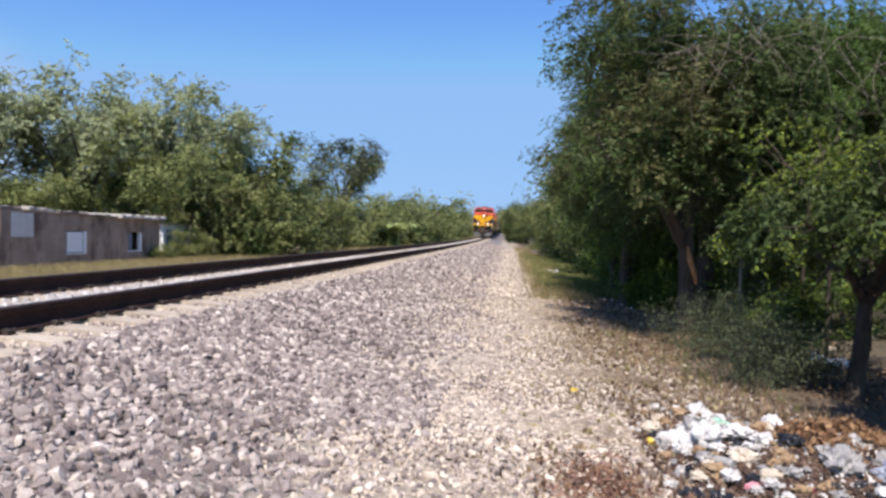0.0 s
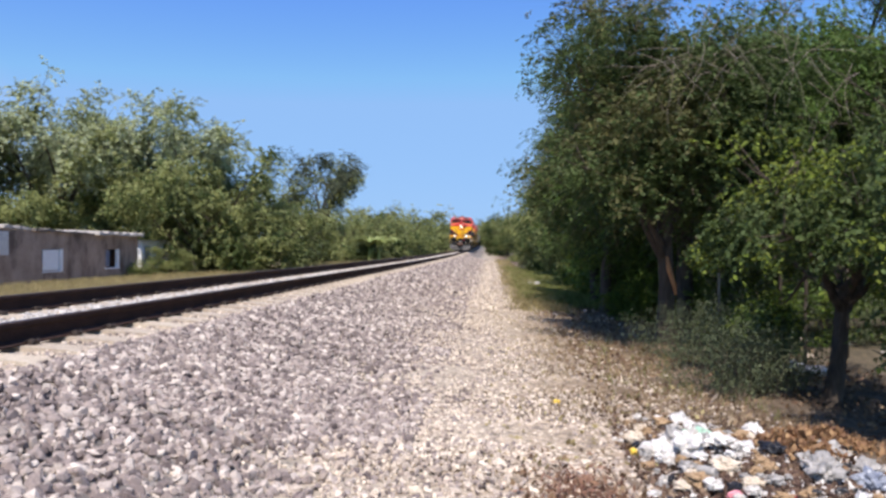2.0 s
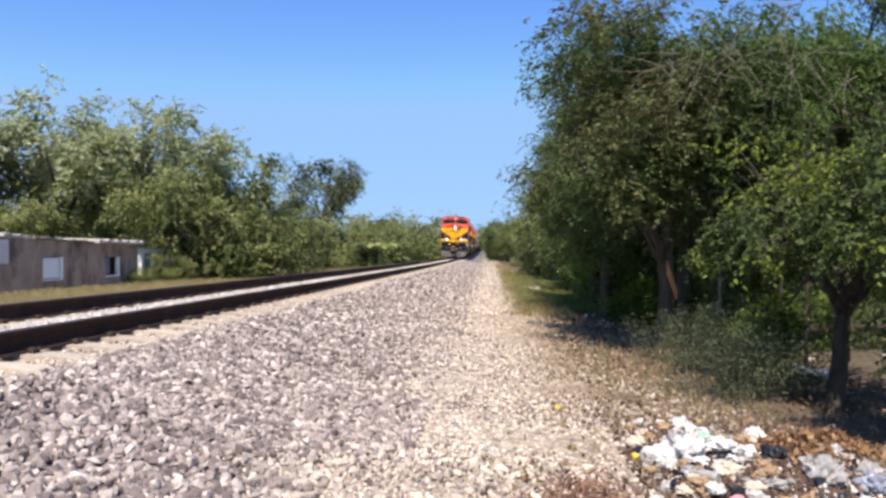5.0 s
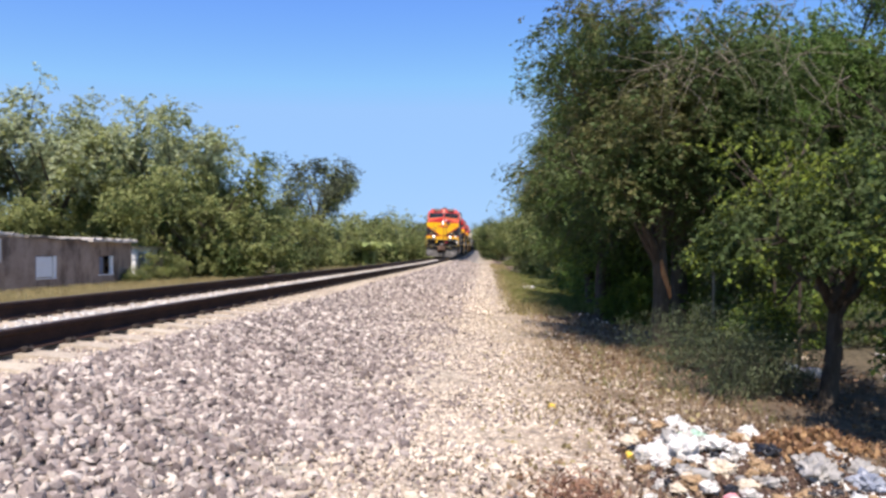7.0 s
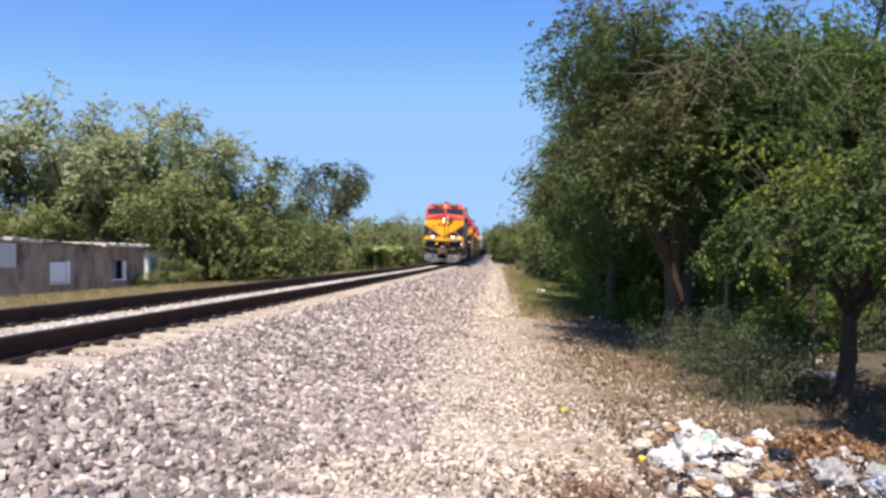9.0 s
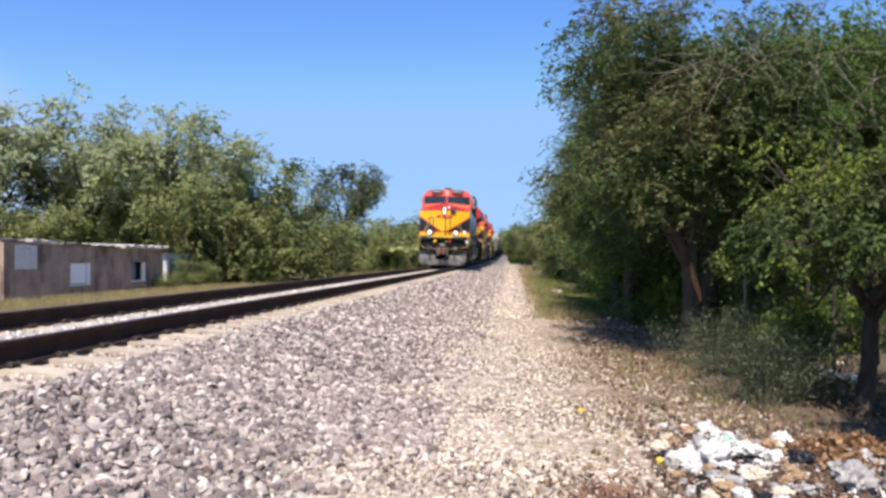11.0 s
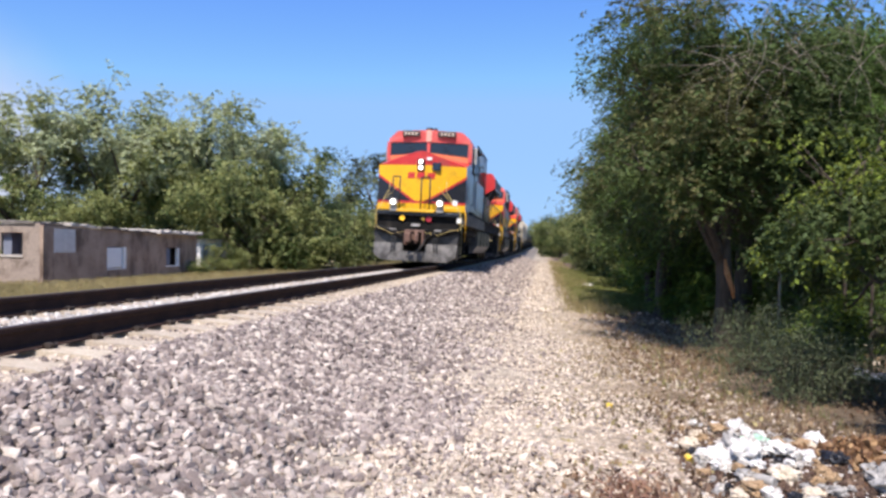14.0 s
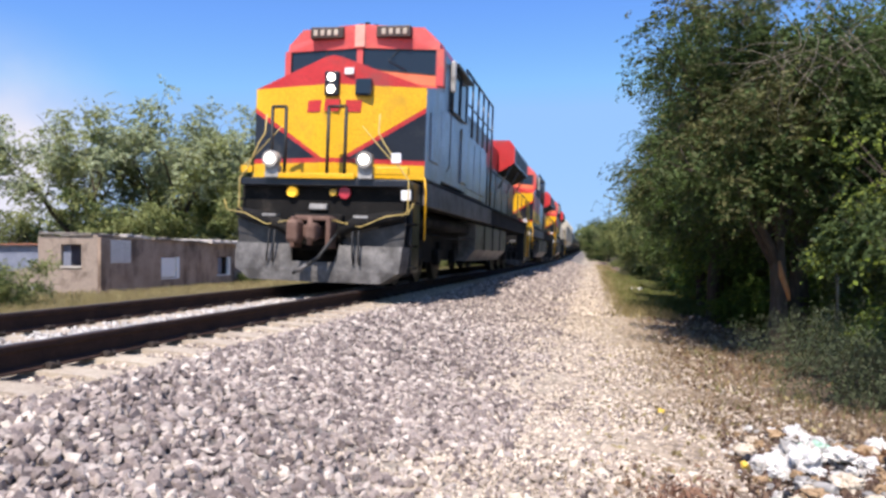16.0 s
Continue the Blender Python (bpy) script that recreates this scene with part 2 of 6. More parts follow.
def ground():
    us = np.concatenate([[-900, -400, -150, -60, -35, -20], np.arange(-14, -4, 0.7), np.arange(-4, 9, 0.2), np.arange(9, 14, 0.7), [18, 30, 60, 150, 400, 900]])
    ys = np.concatenate([[-900, -300, -100, -40, -20], np.arange(-10, 0, 1.0), np.arange(0, 25, 0.25), np.arange(25, 130, 2.0), np.arange(130, 500, 15), [700, 1000, 1500, 2500]])
    u, y = np.meshgrid(us, ys)
    x = u + track_x(y)
    z = lie(x, y)
    rough = np.array([noise.noise(Vector((a * 0.9, b * 0.9, 0))) for a, b in zip(x.ravel(), y.ravel())]).reshape(x.shape)
    z = z + rough * np.interp(np.abs(u), [0, 1.4, 2, 5, 9], [0, 0.0, 0.03, 0.04, 0.12])
    nx = len(us)
    i = np.arange(len(ys) - 1)[:, None] * nx + np.arange(nx - 1)[None]
    f = np.stack([i, i + 1, i + nx + 1, i + nx], -1).reshape(-1, 4)
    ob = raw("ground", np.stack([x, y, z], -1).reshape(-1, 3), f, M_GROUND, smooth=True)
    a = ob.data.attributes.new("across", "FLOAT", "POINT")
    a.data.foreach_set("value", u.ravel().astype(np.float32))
    return tagged(ob, "trackside ground of pale gravel, dry litter and grass", "ground", kind="structure")


GROUND = ground()


# ---- track ----
RAIL_OUTLINE = [(-0.075, -0.186), (0.075, -0.186), (0.075, -0.175), (0.02, -0.16), (0.009, -0.145), (0.009, -0.065), (0.02, -0.05),
                (0.036, -0.042), (0.037, -0.012), (0.030, -0.002), (0.018, 0.0), (-0.018, 0.0), (-0.030, -0.002), (-0.037, -0.012),
                (-0.036, -0.042), (-0.02, -0.05), (-0.009, -0.065), (-0.009, -0.145), (-0.02, -0.16), (-0.075, -0.175)]


def rail_pose(u, y):
    """A pose on the track plane at u across it; u = +0.75 is the nearer rail, whose head lies at z = 0."""
    slope = math.atan(float(track_x(y + 1) - track_x(y - 1)) / 2)
    climb = math.atan(float(track_z(y + 1) - track_z(y - 1)) / 2)
    lean = math.atan(CANT)
    return (Matrix.Translation((float(track_x(y)), y, float(track_z(y)))) @ Euler((climb, 0, -slope)).to_matrix().to_4x4()
            @ Matrix.Translation((0.75, 0, 0)) @ Euler((0, lean, 0)).to_matrix().to_4x4() @ Matrix.Translation((u - 0.75, 0, 0)))


def rail(u, parent):
    ys = list(np.arange(-30, 130, 4.0)) + list(np.arange(130, 700, 20.0))
    bm = bmesh.new()
    rings = [[bm.verts.new(rail_pose(u, y) @ Vector((x, 0, z))) for x, z in RAIL_OUTLINE] for y in ys]
    k = len(RAIL_OUTLINE)
    for a, b in zip(rings, rings[1:]):
        for i in range(k):
            f = bm.faces.new((a[i], a[(i + 1) % k], b[(i + 1) % k], b[i]))
            f.material_index = 1 if i in (9, 10, 11) else 0
    bm.normal_update()
    return part("rail", bm, (M_RAIL, M_RAILTOP), parent, "dark oxidised steel rail with worn head")


def track():
    t = tagged(new("railway_track"), "single railway track with dark rails on concrete sleepers", "railway track", kind="structure")
    for u in (-0.75, 0.75):
        rail(u, t)
    bm = bmesh.new()
    prism(bm, [(-1.3, -0.40), (1.3, -0.40), (1.3, -0.215), (1.26, -0.20), (0.95, -0.19), (0.5, -0.19), (0.3, -0.215), (-0.3, -0.215), (-0.5, -0.19),
               (-0.95, -0.19), (-1.26, -0.20), (-1.3, -0.215)], -0.13, 0.13)
    bmesh.ops.recalc_face_normals(bm, faces=bm.faces)
    first = part("sleeper", bm, M_TIE, t)
    bm = bmesh.new()
    for u in (-0.75, 0.75):
        for s in (-1, 1):
            box(bm, u + s * 0.085, u + s * 0.13, -0.05, 0.05, -0.19, -0.155, 0.006)
            tube(bm, [(u + s * 0.05, -0.03, -0.168), (u + s * 0.11, -0.045, -0.145), (u + s * 0.15, 0, -0.16), (u + s * 0.11, 0.045, -0.145)], 0.009, 6)
    clip = part("rail_clips", bm, M_STEEL, first)
    y, n = 0.9 - 0.61 * 22, 0
    while y < 150:
        m = rail_pose(0, y + random.uniform(-0.02, 0.02))
        if n == 0:
            first.matrix_basis = m
        else:
            s = first.copy()
            scene.collection.objects.link(s)
            s.matrix_basis = m
            if 0 < y < 40:
                c = clip.copy()
                scene.collection.objects.link(c)
                c.parent = s
        y, n = y + 0.61, n + 1
    return t


TRACK = track()

# ---- stones ----


def stone_shapes(count, seed):
    """Rough angular stones of unit size, 12 corners and 20 faces each."""
    bm = bmesh.new()
    bmesh.ops.create_icosphere(bm, subdivisions=1, radius=0.5)
    v = np.array([p.co for p in bm.verts])
    f = np.array([[p.index for p in q.verts] for q in bm.faces])
    bm.free()
    rng = np.random.default_rng(seed)
    out = []
    for _ in range(count):
        w = v * rng.uniform(0.62, 1.2, (len(v), 1))
        for _k in range(3):                      # cleaved faces
            d = rng.normal(size=3)
            d /= np.linalg.norm(d)
            h = w @ d
            lim = rng.uniform(0.18, 0.3)
            w = w - np.clip(h - lim, 0, None)[:, None] * d
        out.append(w * (1, rng.uniform(0.6, 0.95), rng.uniform(0.5, 0.85)))
    return out, f


SHAPES, STONE_FACES = stone_shapes(24, 3)


def turns(n, rng):
    q = rng.normal(size=(n, 4))
    q /= np.linalg.norm(q, axis=1)[:, None]
    w, x, y, z = q.T
    return np.stack([np.stack([1 - 2 * (y * y + z * z), 2 * (x * y - z * w), 2 * (x * z + y * w)], -1),
                     np.stack([2 * (x * y + z * w), 1 - 2 * (x * x + z * z), 2 * (y * z - x * w)], -1),
                     np.stack([2 * (x * z - y * w), 2 * (y * z + x * w), 1 - 2 * (x * x + y * y)], -1)], -2)


def heap(name, x, y, size, material, parent, rng, lift=0.15, z=None, other=None, share=0.0):
    """Many stones joined into one mesh, lying half sunk on the ground."""
    n = len(x)
    z = lie(x, y) if z is None else z
    shape = np.array(SHAPES)[rng.integers(0, len(SHAPES), n)]
    v = np.einsum("nij,nkj->nki", turns(n, rng), shape) * size[:, None, None]
    v = v + np.stack([x, y, z + lift * size], -1)[:, None]
    f = STONE_FACES[None] + (np.arange(n) * shape.shape[1])[:, None, None]
    idx = None if other is None else np.repeat((rng.uniform(size=n) < share).astype(int), len(STONE_FACES))
    return tagged(raw(name, v.reshape(-1, 3), f.reshape(-1, 3), material if other is None else (material, other), parent, index=idx), kind="stuff")


def band(n, u0, u1, y0, y1, rng, near=2.0):
    """Places between u0 and u1 across the track, thinning with distance."""
    t = rng.uniform(0, 1, n)
    y = y0 * (y1 / y0) ** t if near else y0 + t * (y1 - y0)
    return rng.uniform(u0, u1, n) + track_x(y), y


def stones():
    rng = np.random.default_rng(11)
    bed = tagged(new("ballast_bed"), "bank of crushed grey ballast stone beside the rails", "ballast", kind="structure")
    # bank of grey ballast
    for n, y0, y1, s0, s1 in ([(12000, 1.2, 7, 0.05, 0.13), (17000, 5, 22, 0.055, 0.13), (9000, 18, 90, 0.10, 0.2)]):
        x, y = band(n, 1.38, 3.9, y0, y1, rng)
        u = x - track_x(y)
        keep = rng.uniform(size=n) < np.interp(u + 0.35 * np.sin(y * 1.7) + 0.2 * np.sin(y * 4.1), [2.7, 3.1, 3.6, 3.9], [1, 0.75, 0.25, 0.06])
        x, y = x[keep], y[keep]
        size = s0 + (s1 - s0) * rng.uniform(0, 1, len(x)) ** 1.6
        heap("ballast_stones", x, y, size, M_BALLAST, bed, rng, other=M_BALLAST_PALE, share=0.27)
    # behind the eye, sparser
    x, y = rng.uniform(1.38, 3.4, 5000), rng.uniform(-12, 1.3, 5000)
    heap("ballast_stones", x + track_x(y), y, rng.uniform(0.06, 0.12, 5000), M_BALLAST, bed, rng, other=M_BALLAST_PALE, share=0.24)
    # a scatter of grey ones that rolled on to the path
    x, y = band(1500, 3.2, 4.6, 1.2, 14, rng)
    heap("ballast_stones", x, y, rng.uniform(0.03, 0.08, 1500), M_BALLAST, bed, rng)
    # between and outside the rails
    for n, u0, u1, y0, y1 in ((9000, -0.64, 0.64, 3, 24), (7000, -0.64, 0.64, 20, 100), (2500, -1.9, -0.86, 3, 30), (3600, 0.9, 1.45, 2, 40), (4000, -3.3, -1.7, 4, 60)):
        x, y = band(n, u0, u1, y0, y1, rng)
        near_tie = np.abs(((y - 0.9) / 0.61 + 0.5) % 1 - 0.5) * 0.61 < 0.14
        u = x - track_x(y)
        keep = ~(near_tie & (np.abs(u) < 1.25) & (rng.uniform(size=n) < (0.6 if u0 < 0.5 else 0.8)))
        x, y, u = x[keep], y[keep], u[keep]
        heap("ballast_stones", x, y, rng.uniform(0.045, 0.09, len(x)) if u0 < 0.5 else rng.uniform(0.025, 0.075, len(x)), M_GRAVEL if u0 > 0.5 else M_INNER if u0 > -1.9 else M_BALLAST, bed, rng, lift=0.42 if u0 < 0.5 else 0.12, other=M_BALLAST, share=0.3 if u0 > 0.5 else 0.06)
    path = tagged(new("gravel_path"), "trodden path of pale crushed limestone gravel", "gravel path", kind="structure")
    for n, y0, y1, s0, s1 in ((25000, 1.3, 7, 0.024, 0.06), (25000, 5, 22, 0.03, 0.065), (7500, 18, 80, 0.07, 0.13)):
        x, y = band(n, 2.2, 7.4, y0, y1, rng)
        u = x - track_x(y)
        keep = rng.uniform(size=n) < np.interp(u + 0.25 * np.sin(y * 1.3) + np.interp(y, [9, 14], [0, 0.9]), [2.2, 2.8, 3.5, 5.2, 6.0, 7.4], [0.04, 0.3, 1, 1, 0.5, 0.08])
        x, y = x[keep], y[keep]
        heap("gravel_stones", x, y, rng.uniform(s0, s1, len(x)), M_GRAVEL, path, rng, other=M_BALLAST, share=0.13)
    # larger single stones, nearest the eye
    first = {}
    for k in range(300):
        u, y = rng.uniform(1.5, 4.6), rng.uniform(2.2, 5.5)
        x = u + float(track_x(y))
        s = rng.uniform(0.07, 0.13)
        j, m = k % 12, ((M_BALLAST, M_BALLAST, M_BALLAST_PALE)[k % 3] if u < 3.25 else M_GRAVEL)
        key = (j, m.name)
        if key not in first:
            ob = raw("stone", SHAPES[j], STONE_FACES, m, bed if u < 3.25 else path)
            first[key] = ob.data
        else:
            ob = new("stone", first[key])
            ob.parent = bed if u < 3.25 else path
        q = Matrix(turns(1, rng)[0].tolist()).to_4x4()
        ob.matrix_basis = Matrix.Translation((x, y, float(lie(x, y)) + 0.15 * s)) @ q @ Matrix.Scale(s, 4)


stones()

# ---- trees ----
L_DARK = leafy("dark green foliage", (0.054, 0.084, 0.024), (0.098, 0.132, 0.041))
L_GREEN = leafy("fresh green foliage", (0.082, 0.140, 0.026), (0.142, 0.215, 0.048), sub=0.4)
L_MID = leafy("olive green foliage", (0.225, 0.25, 0.088), (0.325, 0.345, 0.135), sub=0.42)
L_OLIVE = leafy("brownish olive foliage", (0.105, 0.108, 0.040), (0.175, 0.165, 0.066))
# brighter leaf colour that stands in for sun on the leaves
L_SUNTINT = leafy("yellow green foliage tinted as sunlit", (0.15, 0.20, 0.027), (0.24, 0.285, 0.047), sub=0.45)
L_GREY = leafy("grey green foliage", (0.335, 0.38, 0.22), (0.465, 0.50, 0.31), sub=0.45)
L_FEATHER = leafy("dark grey green foliage", (0.065, 0.082, 0.050), (0.12, 0.135, 0.085))
L_DRY = leafy("dry grass", (0.27, 0.22, 0.10), (0.38, 0.31, 0.15), sub=0.3)
L_GRASS = leafy("green grass", (0.16, 0.19, 0.05), (0.26, 0.27, 0.085), sub=0.4)


def leaves(centres, size, long, rng, droop=0.3, along=None, up=0.8):
    """One leaf a centre, as a lozenge; along: the way it points, up: how much its face turns to the sky."""
    n = len(centres)
    d = rng.normal(size=(n, 3)) if along is None else along + rng.normal(size=(n, 3)) * 0.25
    d[:, 2] -= droop
    d /= np.linalg.norm(d, axis=1)[:, None]
    e = np.cross(d, rng.normal(size=(n, 3)) + (0, 0, up))
    e /= np.linalg.norm(e, axis=1)[:, None] + 1e-9
    s = size * rng.uniform(0.6, 1.35, (n, 1))
    tip, mid, wide = centres + d * s * long, centres + d * s * long * 0.45, e * s * 0.5
    v = np.stack([centres, mid + wide, tip, mid - wide], 1).reshape(-1, 3)
    return v, np.arange(4 * n).reshape(-1, 4)


def sprays(hubs, weights, count, clump, length, rng, droop=0.3, per=11):
    """Leaf places strung along short twigs round uneven hubs, and the way each leaf points."""
    k = count // per + 1
    pick = rng.choice(len(hubs), k, p=weights / weights.sum())
    root = hubs[pick] + np.clip(rng.normal(size=(k, 3)), -1.6, 1.6) * clump * (1, 1, 0.7)
    d = rng.normal(size=(k, 3)) * 0.8
    away = root * (1, 1, 0)
    d += away / (np.linalg.norm(away, axis=1)[:, None] + 0.3)
    d[:, 2] -= droop
    d /= np.linalg.norm(d, axis=1)[:, None]
    side = np.cross(d, (0, 0, 1.0))
    side /= np.linalg.norm(side, axis=1)[:, None] + 1e-6
    t = np.linspace(0, 1, per)[None, :, None]
    ln = (length * rng.uniform(0.5, 1.3, k))[:, None, None]
    c = root[:, None] + d[:, None] * t * ln
    c[:, :, 2] -= (droop * 0.5 * t * t * ln)[:, :, 0]
    sgn = np.where(np.arange(per) % 2, 1.0, -1.0)[None, :, None]
    w = d[:, None] * 0.6 + side[:, None] * sgn * 0.9
    return c.reshape(-1, 3)[:count], w.reshape(-1, 3)[:count]


def skeleton_of(rng, height, spread, start, limbs, forks, lean=(0, 0), wander=0.25, rise=0.55):
    """Branches as lists of points with radii, and the outer points that bear leaves."""
    branches, tips = [], []
    r0 = height * 0.022 + 0.03

    def grow(p, d, length, r, depth):
        pts, rad = [p.copy()], [r]
        steps = 4
        for i in range(steps):
            d = d + Vector(rng.normal(size=3)) * wander * 0.5 + Vector((0, 0, 0.06))
            d.normalize()
            p = p + d * (length / steps)
            pts.append(p.copy())
            rad.append(r * (1 - 0.62 * (i + 1) / steps))
        branches.append((pts, rad))
        if depth == 0:
            tips.extend(pts[1:])
            return
        for k in range(forks):
            q = pts[rng.integers(2, 5)] if k else pts[-1]
            side = Vector(rng.normal(size=3))
            side.z *= 0.5
            nd = (d * 0.75 + side.normalized() * 0.75).normalized()
            grow(q.copy(), nd, length * rng.uniform(0.5, 0.75), r * 0.42, depth - 1)
        if depth == 1:
            tips.extend(pts[2:])

    base = Vector((0, 0, -0.15))
    top = Vector((lean[0] * height * start, lean[1] * height * start, height * start))
    trunk = [base, base.lerp(top, 0.12) + Vector((0.02, 0.02, 0)), base.lerp(top, 0.5) + Vector(rng.normal(size=3)) * 0.06, top]
    branches.append((trunk, [r0 * 1.5, r0 * 1.05, r0 * 0.9, r0 * 0.75]))
    for k in range(limbs):
        a = 2 * math.pi * (k + rng.uniform(-0.3, 0.3)) / limbs
        up = rng.uniform(rise * 0.5, rise * 1.6)
        d = Vector((math.cos(a) * spread, math.sin(a) * spread, height * up)).normalized()
        p = base.lerp(top, rng.uniform(0.65, 1.0))
        length = (spread * 0.62 + (height * (1 - start)) * 0.38 * up) * rng.uniform(0.75, 1.1)
        grow(p, d, length, r0 * 0.55, 2)
    return branches, np.array([tuple(t) for t in tips])


def tree(name, label, height, spread, seed, foliage, leaf=0.2, count=5000, start=0.3, limbs=6, forks=3, long=2.0, clump=0.3, skirt=0.0,
         lean=(0, 0), bark=None, rise=0.55, droop=0.3, kind="tree", thick=1.0, spray=0.5, uneven=1.3, veil=0, veil_z=(0.2, 0.7), share=0.38):
    """A trunk with limbs and a crown of leaf sprays. skirt: part of the leaves that grow from the ground up; veil: number of
    leafy boughs that hang round the crown between two heights; uneven: how patchy the crown is."""
    rng = np.random.default_rng(seed)
    ob = tagged(new(name), label, kind)
    branches, tips = skeleton_of(rng, height, spread, start, limbs, forks, lean, rise=rise)
    k = height / max(tips[:, 2].max(), 0.1)          # keep the crown inside its height
    if k < 1:
        squash = max(k, 0.75)
        tips = tips * (1, 1, squash)
        branches = [branches[0]] + [([Vector((p.x, p.y, p.z * squash)) for p in pts], rad) for pts, rad in branches[1:]]
    hubs, weight = tips, rng.exponential(1.0, len(tips)) ** uneven + 0.08
    if veil:
        a, q = rng.uniform(0, 2 * math.pi, veil), rng.uniform(0, 1, veil)
        z = height * (veil_z[0] + (veil_z[1] - veil_z[0]) * q)
        r = spread * (0.78 + 0.22 * np.sin(q * math.pi)) * (0.75 + 0.3 * np.sin(a * 3 + seed) * np.sin(a * 5 + q * 4)) * rng.uniform(0.75, 1.05, veil)
        hung = np.stack([r * np.cos(a), r * np.sin(a), z], -1)
        for p in hung:
            near = tips[np.argmin(((tips - p) ** 2).sum(1))]
            m = (near + p) / 2 + (0, 0, 0.12)
            branches.append(([Vector(near), Vector(m), Vector(p)], [0.02, 0.014, 0.006]))
        hubs = np.concatenate([hubs, hung])
        weight = np.concatenate([weight, (rng.exponential(1.0, veil) + 0.3) * weight.mean() * 1.5])
    bm = bmesh.new()
    for i, (pts, rad) in enumerate(branches):
        tube(bm, pts, [max(r * thick, 0.006) for r in rad], 8 if i == 0 else 5, cap=False)
    part("trunk", bm, bark or M_BARK, ob)
    if skirt:
        m = 40
        a, r = rng.uniform(0, 2 * math.pi, m), spread * np.sqrt(rng.uniform(0, 1, m)) * 0.9
        low = np.stack([r * np.cos(a), r * np.sin(a), rng.uniform(0.0, height * 0.5, m)], -1)
        hubs = np.concatenate([hubs, low])
        weight = np.concatenate([weight, rng.exponential(1.0, m) * weight.sum() * skirt / (1 - skirt) / m])
    c, along = sprays(hubs, weight, count, clump, spray, rng, droop)
    c[:, 2] = np.maximum(c[:, 2], 0.03)
    v, f = leaves(c, leaf, long, rng, droop, along, 1.3)
    idx = None
    if isinstance(foliage, (list, tuple)):
        lump = np.floor(c * 0.9 + rng.normal(size=c.shape) * 0.25) @ (1.7, 3.1, 5.3)
        idx = (np.abs(np.sin(lump) * 43758.5) % 1 < share).astype(int)
    tagged(raw("crown", v, f, foliage, ob, index=idx), kind="stuff")
    return ob


def plant(ob, x, y, turn=0.0, size=1.0, sink=0.0):
    m = Matrix.Translation((x, y, float(lie(x, y)) - sink)) @ Matrix.Rotation(turn, 4, "Z") @ Matrix.Scale(size, 4)
    ob.matrix_basis = m
    return ob


def planted(ob, x, y, turn=0.0, size=1.0, sink=0.0):
    c = copy_thing(ob, Matrix())
    return plant(c, x, y, turn, size, sink)


def left_side():
    g = "trees behind the house"
    a = tagged(tree("tree", "tall broadleaf tree with grey-green open crown behind the house", 13.2, 5.4, 21, (L_GREY, L_MID), 0.15, 21000, 0.28, 7, 3, 1.7, 0.5,
                    spray=0.9, uneven=1.5), group=g)
    plant(a, -29.5, 50, 0.4)
    planted(a, -35.5, 47, 2.4, 0.95)
    planted(a, -24.5, 55, 4.0, 1.0)
    planted(a, -33, 62, 1.2, 1.0)
    b = tagged(tree("tree", "spreading olive-green tree with low branches beside the house", 8.2, 4.6, 22, (L_MID, L_DARK), 0.115, 32000, 0.26, 8, 3, 1.8, 0.4, 0.06,
                    spray=0.8, droop=0.6, veil=80, veil_z=(0.28, 0.78), share=0.3), group=g)
    plant(b, -20.6, 51.0, 0.3, 1.1)
    planted(b, -27.0, 57, 2.2, 1.05)
    planted(b, -17.6, 57, 3.4, 0.80)
    planted(b, -31, 47, 5.0, 0.8)
    c = tagged(tree("tree", "feathery dark grey-green tree standing above the bushes", 8.8, 2.5, 23, (L_FEATHER, L_MID), 0.085, 17000, 0.4, 6, 3, 2.4, 0.36, rise=0.8,
                    spray=0.65, uneven=1.4, share=0.2), group=g)
    plant(c, -14.6, 65, 0, 1.15)
    d = tagged(tree("bush", "dense green bush at the foot of the trees", 4.6, 3.2, 24, (L_MID, L_DARK), 0.105, 15000, 0.12, 8, 3, 1.8, 0.38, 0.45, kind="bush",
                    spray=0.7, share=0.3), group="bushes along the track")
    plant(d, -15.4, 51, 0)
    rng = np.random.default_rng(5)
    for x, y, s in ((-18.0, 52.5, 0.85), (-14, 60, 1.0), (-12.6, 66, 0.8), (-12.6, 76, 1.25), (-11.6, 86, 1.2), (-14, 92, 1.6), (-11.2, 98, 1.2), (-13, 108, 1.6),
                    (-11.4, 118, 1.2), (-12.6, 130, 1.4), (-13, 145, 1.4), (-13, 165, 1.3), (-14, 190, 1.4), (-15, 220, 1.5), (-17, 260, 1.6), (-20, 310, 1.8),
                    (-16, 72, 1.1), (-18, 84, 1.3), (-22, 60, 1.2), (-26, 66, 1.3), (-18, 104, 1.4), (-27, 51, 1.1), (-31, 46, 1.0), (-24, 53, 1.1), (-34, 50, 1.2),
                    (-38, 45, 1.1), (-41, 44, 1.0), (-44, 56, 1.3), (-38, 66, 1.5), (-20.3, 42.6, 0.24), (-20.1, 46.6, 0.42), (-18.7, 21.5, 0.38)):
        planted(d, x, y, rng.uniform(0, 6.28), s)


